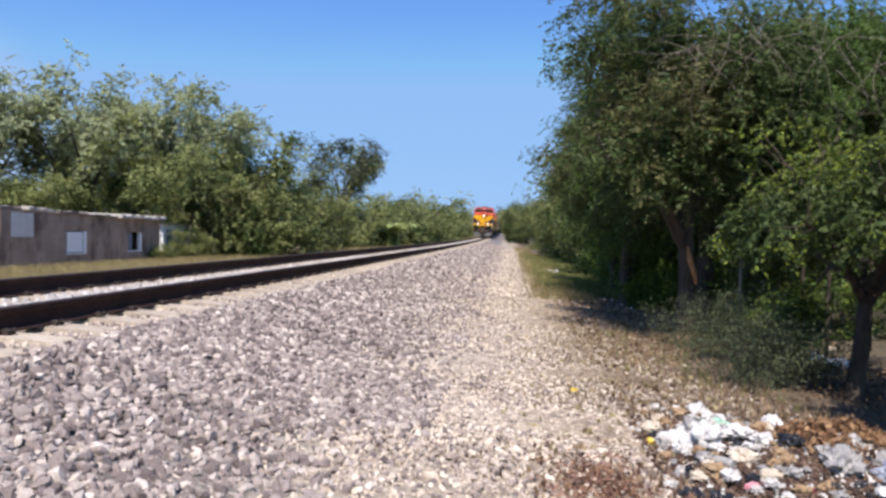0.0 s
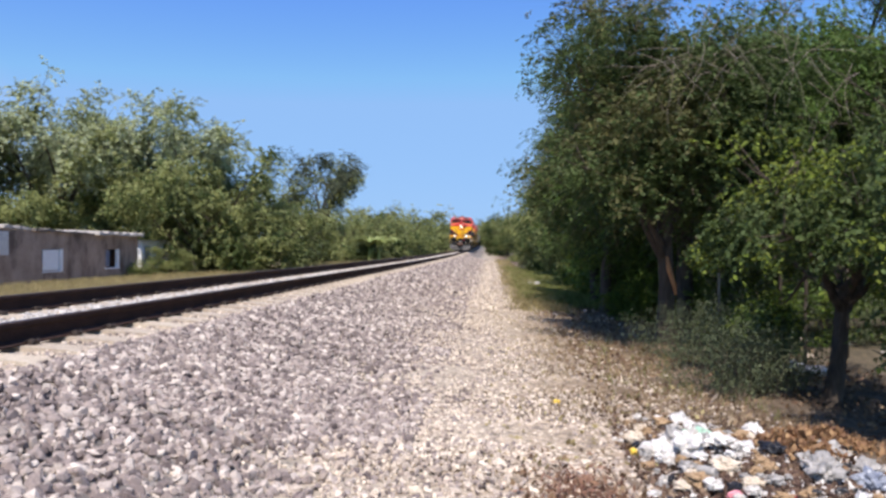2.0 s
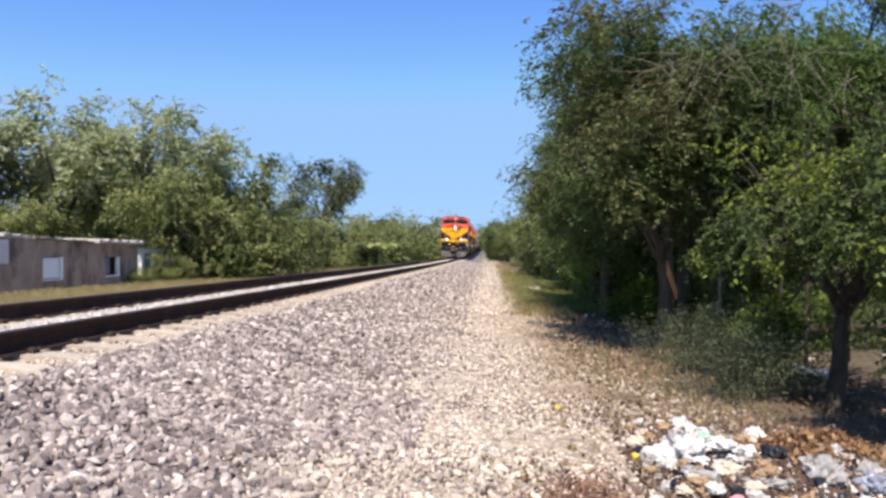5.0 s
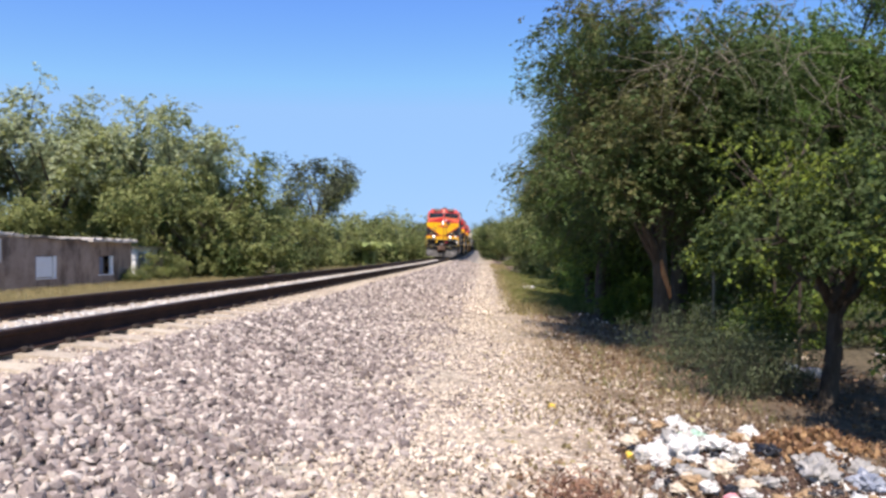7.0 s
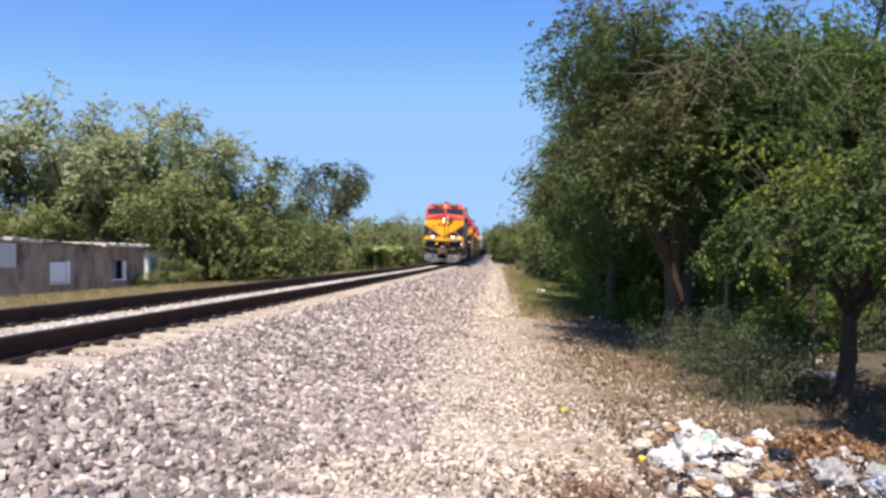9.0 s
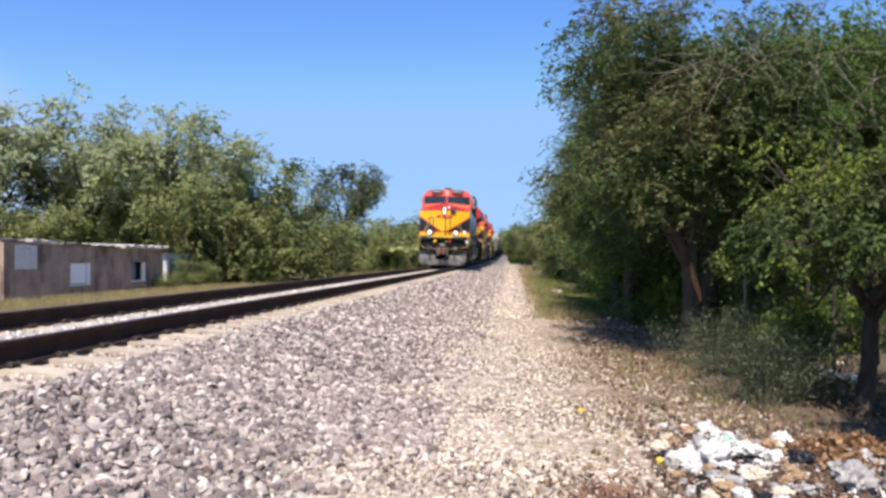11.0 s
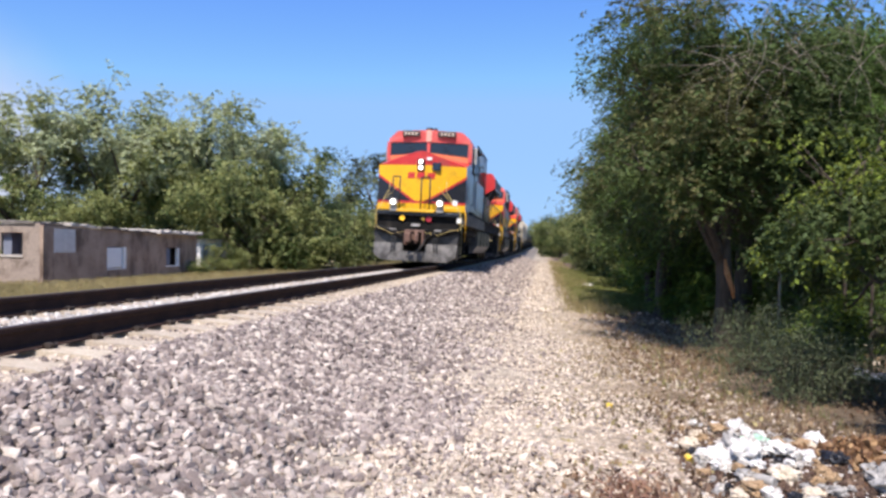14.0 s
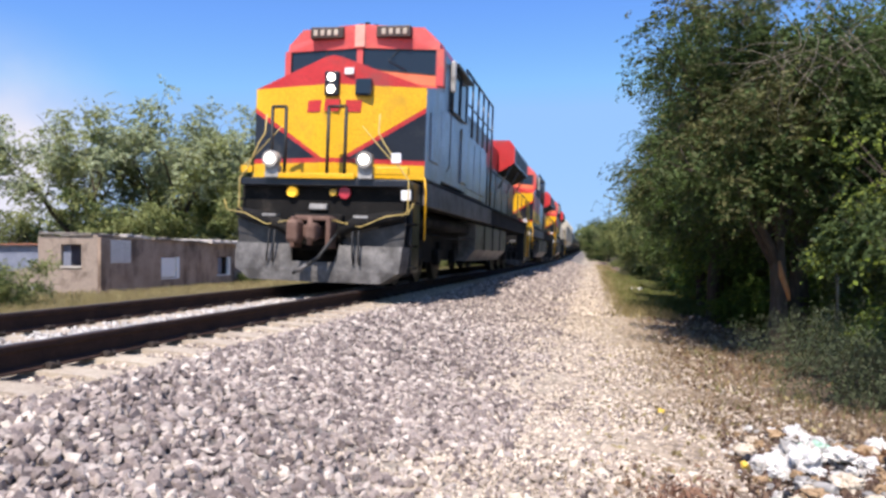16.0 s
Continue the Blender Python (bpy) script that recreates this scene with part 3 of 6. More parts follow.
def right_side():
    g = "trees beside the path"
    a = tagged(tree("tree", "large green feathery tree whose crown overhangs the path", 9.8, 4.1, 31, (L_DARK, L_GREEN), 0.042, 105000, 0.30, 9, 4, 2.4, 0.26, rise=0.45,
                    spray=0.42, veil=170, veil_z=(0.2, 0.66), droop=0.55), group=g)
    plant(a, 4.35, 17.4, 0.2, 0.86)
    e = tagged(tree("tree", "high-branching olive-brown tree that shades the verge", 6.4, 1.9, 37, (L_DARK, L_OLIVE), 0.038, 76000, 0.36, 8, 4, 2.2, 0.26, thick=0.95, rise=0.5,
                    lean=(-0.05, 0.0), spray=0.36, veil=110, veil_z=(0.34, 0.8), uneven=1.2, share=0.26), group=g)
    plant(e, 3.1, 13.8, 1.0, 1.02)
    planted(e, 3.0, 20.2, 3.0, 1.02)
    planted(e, 3.3, 24.6, 4.4, 0.95)
    # dark crown; yellow-green lumps paint in the sunlit clusters
    b = tagged(tree("tree", "leaning tree with yellow-green leaves over the litter heap", 5.2, 2.0, 32, (L_DARK, L_SUNTINT), 0.046, 26000, 0.34, 8, 4, 1.8, 0.2, lean=(0.10, 0.0),
                    thick=1.0, rise=0.42, droop=0.5, spray=0.3, uneven=1.9, share=0.24), group=g)
    plant(b, 3.95, 9.1, 0.0, 0.74)
    # unseen copy, added to throw shade on the ground at right
    planted(b, 7.4, 6.9, 2.6, 1.0)
    # copy at the edge of view, added mainly for its shade
    planted(b, 4.9, 6.9, 1.1, 0.82)
    planted(a, 9.6, 17.5, 2.0, 0.92)
    planted(a, 7.5, 20.0, 3.0, 1.05)
    planted(a, 4.9, 22.6, 4.1, 0.85)
    # leaf colours lightened so the bush looks lit though it stands in shade
    c = tagged(tree("bush", "undergrowth bush beneath the trees, leaves coloured as if sunlit", 2.3, 1.7, 33, (L_GREEN, L_SUNTINT), 0.055, 12000, 0.1, 7, 3, 2.0, 0.2, 0.5, kind="bush", spray=0.35,
                    share=0.35), group="bushes beside the path")
    plant(c, 8.8, 14.0, 0, 0.4)
    rng = np.random.default_rng(6)
    for x, y, s in ((7.6, 16.6, 0.6), (8.6, 11.6, 0.7), (6.2, 22.0, 0.9), (8.4, 18.5, 0.6), (10.5, 15, 1.0), (12.5, 20, 1.6), (4.3, 20.8, 0.9), (5.2, 23.5, 1.2), (4.6, 26.0, 1.1),
                    (5.4, 28.5, 1.3), (5.0, 18.2, 0.7), (3.6, 18.8, 0.5), (6.0, 15.4, 0.6), (4.6, 13.6, 0.45)):
        planted(c, x, y, rng.uniform(0, 6.28), s)
    d = tagged(tree("tree", "olive-green trackside tree in the hedge along the line", 5.2, 2.4, 34, (L_MID, L_DARK), 0.075, 26000, 0.15, 8, 3, 1.9, 0.3, 0.35, spray=0.5,
                    share=0.5), group="hedge trees along the line")
    plant(d, 5.0, 32, 0)
    for x, y, s in ((4.8, 38, 0.95), (4.6, 46, 1.0), (5.0, 55, 1.0), (4.9, 65, 1.1), (4.7, 77, 1.1), (4.5, 90, 1.2), (3.8, 105, 1.25), (2.4, 122, 1.3), (1.8, 145, 1.4),
                    (1.4, 170, 1.5), (0.6, 200, 1.6), (-0.5, 240, 1.7), (-1.5, 290, 1.9), (6.5, 35, 1.3), (7, 50, 1.5), (7, 70, 1.6), (9.5, 28, 1.5), (13, 24, 1.5), (14, 17, 1.4)):
        planted(d, x, y, rng.uniform(0, 6.28), s)


L_BANANA = leafy("pale green banana leaf", (0.30, 0.36, 0.12), (0.40, 0.45, 0.18), 0.2, 0.35)


def banana_plant(seed):
    """A clump of broad arching leaves, each a folded blade on a midrib, over short stems."""
    rng = np.random.default_rng(seed)
    ob = tagged(new("banana_plant"), "pale green broad-leaved banana plant at the edge of the bushes", "plant")
    for k in range(3):
        bm = bmesh.new()
        x, y = rng.uniform(-0.6, 0.6, 2)
        tube(bm, [(x, y, -0.1), (x + 0.03, y, 0.6), (x + 0.05, y, 1.2)], [0.11, 0.09, 0.06], 8)
        part("stem", bm, L_BANANA, ob)
        for q in range(6):
            t = 2 * math.pi * (q + rng.uniform(-0.3, 0.3)) / 6
            ln, lift = rng.uniform(1.3, 1.9), rng.uniform(0.6, 1.1)
            bm, rows = bmesh.new(), []
            for i in range(9):
                w = i / 8
                r, z = ln * w * (1 - 0.15 * w), 1.15 + lift * ln * (w - 0.85 * w * w)
                half = 0.27 * math.sin(math.pi * min(1, 0.08 + 0.92 * w)) ** 0.6 + 0.01
                o = Vector((x + math.cos(t) * r, y + math.sin(t) * r, z))
                sd = Vector((-math.sin(t), math.cos(t), 0)) * half
                rag = Vector((0, 0, rng.uniform(-0.05, 0.02)))
                rows.append([bm.verts.new(o - sd + Vector((0, 0, 0.06)) + rag), bm.verts.new(o), bm.verts.new(o + sd + Vector((0, 0, 0.06)) + rag)])
            for r0, r1 in zip(rows, rows[1:]):
                bm.faces.new((r0[0], r0[1], r1[1], r1[0]))
                bm.faces.new((r0[1], r0[2], r1[2], r1[1]))
            part("leaf", bm, L_BANANA, ob)
    return ob


plant(banana_plant(9), -10.6, 65, 0.4, 1.5)
left_side()
right_side()

# ---- train ----
M_RED = surface("faded red enamel", (0.50, 0.028, 0.026), (0.58, 0.045, 0.038), 1.5, 0.32, bump=0.05, fine=30, dirt=(0.36, 0.06, 0.05), dirt_amount=0.3, dirt_scale=2)
M_YEL = surface("golden yellow enamel", (0.77, 0.40, 0.006), (0.82, 0.45, 0.012), 1.5, 0.33, bump=0.05, fine=30, dirt=(0.62, 0.33, 0.02), dirt_amount=0.2, dirt_scale=2)
M_BLK = surface("black enamel", (0.012, 0.013, 0.017), (0.020, 0.021, 0.026), 1.5, 0.28, bump=0.05, fine=30, dirt=(0.05, 0.048, 0.045), dirt_amount=0.25, dirt_scale=2)
# dusty dark paint; the blue-grey base colour carries the sky's reflection
M_SKYGREY = surface("dusty dark enamel with sky sheen", (0.25, 0.27, 0.30), (0.345, 0.362, 0.39), 1.2, 0.24, bump=0.05, fine=25, dirt=(0.27, 0.25, 0.22), dirt_amount=0.35, dirt_scale=1.4)
M_DUST = surface("dust-coated grey enamel", (0.12, 0.118, 0.113), (0.19, 0.182, 0.17), 1.5, 0.6, bump=0.1, fine=25, dirt=(0.08, 0.07, 0.058), dirt_amount=0.45, dirt_scale=2)
M_REDFADE = surface("sun-bleached red enamel", (0.60, 0.085, 0.075), (0.68, 0.13, 0.11), 1.5, 0.35, bump=0.05, fine=30, dirt=(0.62, 0.2, 0.13), dirt_amount=0.25, dirt_scale=1.6)
M_PALE = surface("pale pink strip", (0.70, 0.34, 0.26), (0.76, 0.44, 0.34), 4, 0.5)
# near-black tones paint the shade on the upper plough, paler ones its highlights
M_PLOWSHADE = surface("scuffed plate darkened as shade", (0.022, 0.020, 0.019), (0.07, 0.066, 0.062), 3.5, 0.5, 0.0, 0.2, 30)
# orange tone paints in the glare off the nose top
M_SILL = surface("orange sill with nose glare", (0.68, 0.17, 0.07), (0.74, 0.23, 0.10), 3, 0.45)
M_BOARD = surface("dark brown number board", (0.045, 0.028, 0.022), (0.07, 0.045, 0.034), 4, 0.5)
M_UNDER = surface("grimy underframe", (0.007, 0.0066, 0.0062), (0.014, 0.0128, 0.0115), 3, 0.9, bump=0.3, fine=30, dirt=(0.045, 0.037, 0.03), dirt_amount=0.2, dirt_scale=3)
M_PLOW = surface("scuffed grey plough plate", (0.075, 0.070, 0.066), (0.185, 0.173, 0.162), 3.0, 0.62, 0.0, 0.2, 30, dirt=(0.05, 0.045, 0.04), dirt_amount=0.5, dirt_scale=2.6)
M_RUST = surface("rusty cast coupler", (0.13, 0.07, 0.05), (0.20, 0.12, 0.09), 6, 0.8, 0.2, 0.4, 40)
M_RUBBER = surface("black rubber hose", (0.012, 0.012, 0.012), (0.02, 0.02, 0.02), 8, 0.6)
M_TANK = surface("dusty fuel tank", (0.34, 0.33, 0.31), (0.44, 0.42, 0.39), 1.5, 0.5, 0.1, 0.1, 20, dirt=(0.12, 0.11, 0.09), dirt_amount=0.35, dirt_scale=1.2)
M_FUEL = surface("grimy grey fuel tank", (0.17, 0.165, 0.155), (0.27, 0.26, 0.245), 1.5, 0.35, 0.1, 0.1, 20, dirt=(0.07, 0.062, 0.052), dirt_amount=0.4, dirt_scale=1.2)
M_WHITE = surface("white plate", (0.78, 0.78, 0.76), (0.82, 0.82, 0.80), 4, 0.5)
M_WHEEL = surface("wheel steel", (0.05, 0.04, 0.035), (0.09, 0.075, 0.06), 5, 0.55, 0.6)
M_CREAM = surface("cream hopper paint", (0.50, 0.44, 0.34), (0.60, 0.54, 0.43), 1.2, 0.6, dirt=(0.25, 0.2, 0.15), dirt_amount=0.4, dirt_scale=1)
M_TANKER = surface("black tank car paint", (0.028, 0.030, 0.034), (0.05, 0.053, 0.058), 1.2, 0.42, dirt=(0.13, 0.12, 0.105), dirt_amount=0.35, dirt_scale=1)
M_RAILY = surface("worn pale yellow rail paint", (0.50, 0.36, 0.10), (0.60, 0.45, 0.16), 6, 0.5)
M_LAMP = glow("lit headlamp", (1.0, 0.92, 0.78), 3.0)
M_AMBER = glow("lit amber marker", (0.9, 0.52, 0.03), 0.55)
M_AMBEROFF = surface("amber lens", (0.55, 0.32, 0.03), (0.6, 0.37, 0.05), 5, 0.25)
M_REDLENS = surface("red marker lens", (0.45, 0.03, 0.05), (0.5, 0.05, 0.06), 5, 0.25)
M_GLASS = bpy.data.materials.new("tinted cab glass")
M_GLASS.use_nodes = True
_g = M_GLASS.node_tree.nodes["Principled BSDF"]
_g.inputs["Base Color"].default_value, _g.inputs["Roughness"].default_value = (0.012, 0.018, 0.026, 1), 0.04
_g.inputs["Specular IOR Level"].default_value = 0.9

NOSE_Y, RIDGE, HALF = 0.90, 0.40, 1.56


def nose_y(x):
    return NOSE_Y - RIDGE * (1 - min(abs(x) / HALF, 1.0))


def bars(parent, name, path, r, material, sides=7, label=""):
    bm = bmesh.new()
    tube(bm, path, r, sides)
    return part(name, bm, material, parent, label)


def block(parent, name, x0, x1, y0, y1, z0, z1, material, bevel=0.01, label=""):
    bm = bmesh.new()
    box(bm, x0, x1, y0, y1, z0, z1, bevel)
    return part(name, bm, material, parent, label)


def disc(bm, centre, axis, r, depth, sides=20, bevel=0.0):
    """A round slab whose front lies at centre and whose back lies depth along axis."""
    axis = Vector(axis).normalized()
    rot = axis.to_track_quat("Z", "Y").to_matrix().to_4x4()
    res = bmesh.ops.create_cone(bm, cap_ends=True, segments=sides, radius1=r, radius2=r, depth=depth,
                                matrix=Matrix.Translation(Vector(centre) + axis * depth / 2) @ rot)
    return res


def nose(h):
    """The short hood: a blunt wedge in plan, painted in chevrons, one mesh with its paint in slots."""
    bm = bmesh.new()
    RED, YEL, BLK = 0, 1, 2
    fields = [(RED, [(0, 3.45), (1.56, 3.45), (0.14, 3.92), (0, 3.94)]),
              (YEL, [(0, 2.20), (0.16, 2.20), (1.56, 3.12), (1.56, 3.45), (0, 3.45)]),
              (RED, [(0.16, 2.20), (0.28, 2.20), (1.56, 3.03), (1.56, 3.12)]),
              (BLK, [(0.28, 2.20), (1.56, 2.20), (1.56, 3.03)]),
              (RED, [(0, 2.12), (1.56, 2.12), (1.56, 2.20), (0.28, 2.20), (0.16, 2.20), (0, 2.20)]),
              (YEL, [(0, 1.88), (1.56, 1.88), (1.56, 2.12), (0, 2.12)])]
    for s in (-1, 1):
        for slot, pts in fields:
            vs = [bm.verts.new((s * x, nose_y(x), z)) for x, z in pts]
            f = bm.faces.new(vs if s > 0 else vs[::-1])
            f.material_index = slot
        # side and upper slope back to the cab
        a = [bm.verts.new(p) for p in ((s * 1.56, 0.9, 1.88), (s * 1.56, 2.3, 1.88), (s * 1.56, 2.3, 3.75), (s * 1.56, 0.9, 3.45))]
        f = bm.faces.new(a if s > 0 else a[::-1])
        f.material_index = 3
        for quad in (((s * 1.56, 0.9, 3.45), (s * 1.56, 2.3, 3.75), (s * 0.14, 2.3, 4.0), (s * 0.14, nose_y(0.14), 3.92)),
                     ((s * 0.14, nose_y(0.14), 3.92), (s * 0.14, 2.3, 4.0), (0, 2.3, 4.0), (0, nose_y(0), 3.94))):
            b = [bm.verts.new(p) for p in quad]
            f = bm.faces.new(b if s > 0 else b[::-1])
            f.material_index = 0
    bmesh.ops.remove_doubles(bm, verts=bm.verts, dist=0.0005)
    bmesh.ops.recalc_face_normals(bm, faces=bm.faces)
    n = part("nose", bm, (M_RED, M_YEL, M_BLK, M_SKYGREY), h, "yellow nose with red brow and black chevrons")
    # twin headlamp
    lamp = block(n, "headlamp_housing", -0.13, 0.13, 0.45, 0.62, 3.24, 3.66, M_BLK, 0.03)
    for z in (3.35, 3.55):
        bm = bmesh.new()
        disc(bm, (0, 0.42, z), (0, 1, 0), 0.066, 0.05)
        part("headlamp_lens", bm, M_LAMP, lamp, "lit round headlamp")
    block(n, "nose_window", 0.38, 0.68, 0.55, 0.66, 3.26, 3.56, M_GLASS, 0.04, "small dark window of the nose door")
    block(n, "builder_plate", 0.20, 0.36, 0.53, 0.57, 3.62, 3.73, M_WHITE, 0.004)
    # emblem: three plain red slabs
    for x in (-0.48, -0.13, 0.22):
        bm = bmesh.new()
        w = 0.26
        y0, y1 = (nose_y(0) - 0.014,) * 2 if abs(x) < 0.2 else (nose_y(x) - 0.014, nose_y(x + w) - 0.014)
        f0 = [bm.verts.new(p) for p in ((x, y0, 2.99), (x + w, y1, 2.99), (x + w + 0.02, y1, 3.19), (x + 0.02, y0, 3.19))]
        f1 = [bm.verts.new(v.co + Vector((0, 0.045, 0))) for v in f0]
        bm.faces.new(f0)
        bm.faces.new(f1[::-1])
        for i in range(4):
            bm.faces.new((f0[i], f1[i], f1[(i + 1) % 4], f0[(i + 1) % 4]))
        bmesh.ops.recalc_face_normals(bm, faces=bm.faces)
        part("emblem", bm, M_RED, n, "plain red emblem shape on the yellow nose")
    return n


def cab(h):
    # body: side profile of the roof carried back
    bm = bmesh.new()
    out = [(-1.56, 2.0), (1.56, 2.0), (1.56, 4.42), (1.50, 4.58), (1.22, 4.84), (0.9, 4.88), (-0.9, 4.88), (-1.22, 4.84), (-1.50, 4.58), (-1.56, 4.42)]
    prism(bm, out, 2.3, 5.1)
    for f in bm.faces:
        c = f.calc_center_median()
        f.material_index = 0 if (c.z > 4.3 or c.y < 2.31) else 1
    bmesh.ops.recalc_face_normals(bm, faces=bm.faces)
    c = part("cab", bm, (M_RED, M_SKYGREY), h, "cab with red front and roof, sides tinted grey like reflected sky")
    # raked brow above the windscreens, folded at the middle
    bm = bmesh.new()
    for s in (-1, 1):
        lo = [(0, 1.93, 4.44), (1.50, 2.10, 4.42), (1.50, 2.13, 4.56), (1.20, 2.08, 4.84), (0, 1.90, 4.88)]
        hi = [(0, 2.35, 4.44), (1.50, 2.35, 4.42), (1.50, 2.35, 4.56), (1.20, 2.35, 4.84), (0, 2.35, 4.88)]
        a, b = [bm.verts.new((s * x, y, z)) for x, y, z in lo], [bm.verts.new((s * x, y, z)) for x, y, z in hi]
        bm.faces.new(a)
        for i in range(5):
            bm.faces.new((a[i], a[(i + 1) % 5], b[(i + 1) % 5], b[i]))
    bmesh.ops.recalc_face_normals(bm, faces=bm.faces)
    part("cab_brow", bm, M_REDFADE, c)
    block(c, "brow_strip", -0.10, 0.10, 1.895, 1.95, 4.45, 4.87, M_PALE, 0.01, "pale pink strip down the middle of the brow")
    for s in (-1, 1):
        # pillars on both sides of each pane
        for q in (((1.44, 2.09), (1.58, 2.14)), ((0.0, 1.93), (0.06, 1.94))):
            (xa, ya), (xb, yb) = q
            bm = bmesh.new()
            vs = [(s * xa, ya, 3.75), (s * xb, yb, 3.75), (s * xb, yb, 4.44), (s * xa, ya, 4.44)]
            bk = [(x, 2.35, z) for x, y, z in vs]
            a, b = [bm.verts.new(p) for p in vs], [bm.verts.new(p) for p in bk]
            bm.faces.new(a)
            for i in range(4):
                bm.faces.new((a[i], a[(i + 1) % 4], b[(i + 1) % 4], b[i]))
            bmesh.ops.recalc_face_normals(bm, faces=bm.faces)
            part("window_pillar", bm, M_REDFADE, c)
        bm = bmesh.new()
        vs = [(s * 0.06, 1.97, 4.06), (s * 1.44, 2.13, 3.95), (s * 1.44, 2.13, 4.42), (s * 0.06, 1.97, 4.44)]
        bk = [(x, y + 0.03, z) for x, y, z in vs]
        a, b = [bm.verts.new(p) for p in vs], [bm.verts.new(p) for p in bk]
        bm.faces.new(a)
        bm.faces.new(b[::-1])
        for i in range(4):
            bm.faces.new((a[i], b[i], b[(i + 1) % 4], a[(i + 1) % 4]))
        bmesh.ops.recalc_face_normals(bm, faces=bm.faces)
        w = part("windscreen", bm, M_GLASS, c, "dark tinted windscreen pane")
        bars(w, "gasket", [(s * 0.06, 1.955, 4.06), (s * 1.44, 2.115, 3.95), (s * 1.44, 2.115, 4.42), (s * 0.06, 1.955, 4.44), (s * 0.06, 1.955, 4.06)], 0.016, M_RUBBER, 5)
        # sill below the pane, its orange a painted glare from the nose
        bm = bmesh.new()
        lo = [(s * 0.06, 1.95, 3.72), (s * 1.44, 2.11, 3.72), (s * 1.44, 2.11, 3.94), (s * 0.06, 1.95, 4.05)]
        a, b = [bm.verts.new(p) for p in lo], [bm.verts.new((x, 2.3, z)) for x, y, z in lo]
        bm.faces.new(a)
        for i in range(4):
            bm.faces.new((a[i], b[i], b[(i + 1) % 4], a[(i + 1) % 4]))
        bmesh.ops.recalc_face_normals(bm, faces=bm.faces)
        part("windscreen_sill", bm, M_SILL, c, "windscreen sill coloured orange-red like glare off the nose")
        bars(w, "wiper", [(s * 0.75, 2.02, 4.43), (s * 0.55, 1.97, 4.2), (s * 0.9, 2.0, 4.02)], 0.009, M_RUBBER, 4)
        # number board with pale bars in place of its figures
        nb = block(c, "number_board", s * 0.32, s * 0.98, 1.88, 2.2, 4.62, 4.84, M_BOARD, 0.02, "dark brown number board with pale bars")
        for k in range(4):
            x = s * 0.67 + (k - 1.5) * 0.135
            block(nb, "figure_bar", x - 0.038, x + 0.038, 1.868, 1.89, 4.675, 4.785, M_CREAM, 0.01)
        # side windows in dark frames
        for y0, y1 in ((3.0, 3.75), (3.85, 4.6)):
            sw = block(c, "side_window", s * 1.575, s * 1.60, y0, y1, 3.45, 4.25, M_GLASS, 0.008)
            bars(sw, "window_frame", [(s * 1.602, y0, 3.45), (s * 1.602, y1, 3.45), (s * 1.602, y1, 4.25), (s * 1.602, y0, 4.25), (s * 1.602, y0, 3.45)], 0.022, M_BLK, 4)
        mr = block(c, "wind_deflector", s * 1.62, s * 1.72, 2.62, 2.72, 3.75, 4.35, M_TANK, 0.03, "pale mirror beside the cab window")
        bars(mr, "mirror_arm", [(s * 1.56, 2.8, 4.3), (s * 1.67, 2.7, 4.3)], 0.015, M_BLK, 5)
        block(c, "sun_visor", s * 1.56, s * 1.74, 2.9, 4.8, 4.32, 4.36, M_BLK, 0.01)
        # hinged door and panel lines on the side
        block(c, "cab_door", s * 1.56, s * 1.597, 4.25, 4.95, 2.15, 3.3, M_SKYGREY, 0.012)
        bars(c, "side_grab_rail", [(s * 1.60, 2.6, 2.2), (s * 1.66, 2.6, 2.3), (s * 1.66, 2.6, 3.3), (s * 1.60, 2.6, 3.4)], 0.014, M_BLK, 5)
        block(c, "nose_side_hatch", s * 1.545, s * 1.585, 1.25, 1.95, 2.25, 3.1, M_SKYGREY, 0.015)
    block(c, "roof_hatch", -0.35, 0.35, 3.0, 4.4, 4.86, 4.93, M_RED, 0.02)
    bm = bmesh.new()
    for x, l in ((-0.12, 0.34), (0.02, 0.42), (0.16, 0.30)):
        tube(bm, [(x, 2.7, 4.96), (x, 2.7 - l * 0.6, 4.96), (x, 2.7 - l, 4.96)], [0.025, 0.03, 0.075], 8)
    box(bm, -0.18, 0.22, 2.66, 2.76, 4.86, 4.97)
    part("horn", bm, M_UNDER, c)
    return c


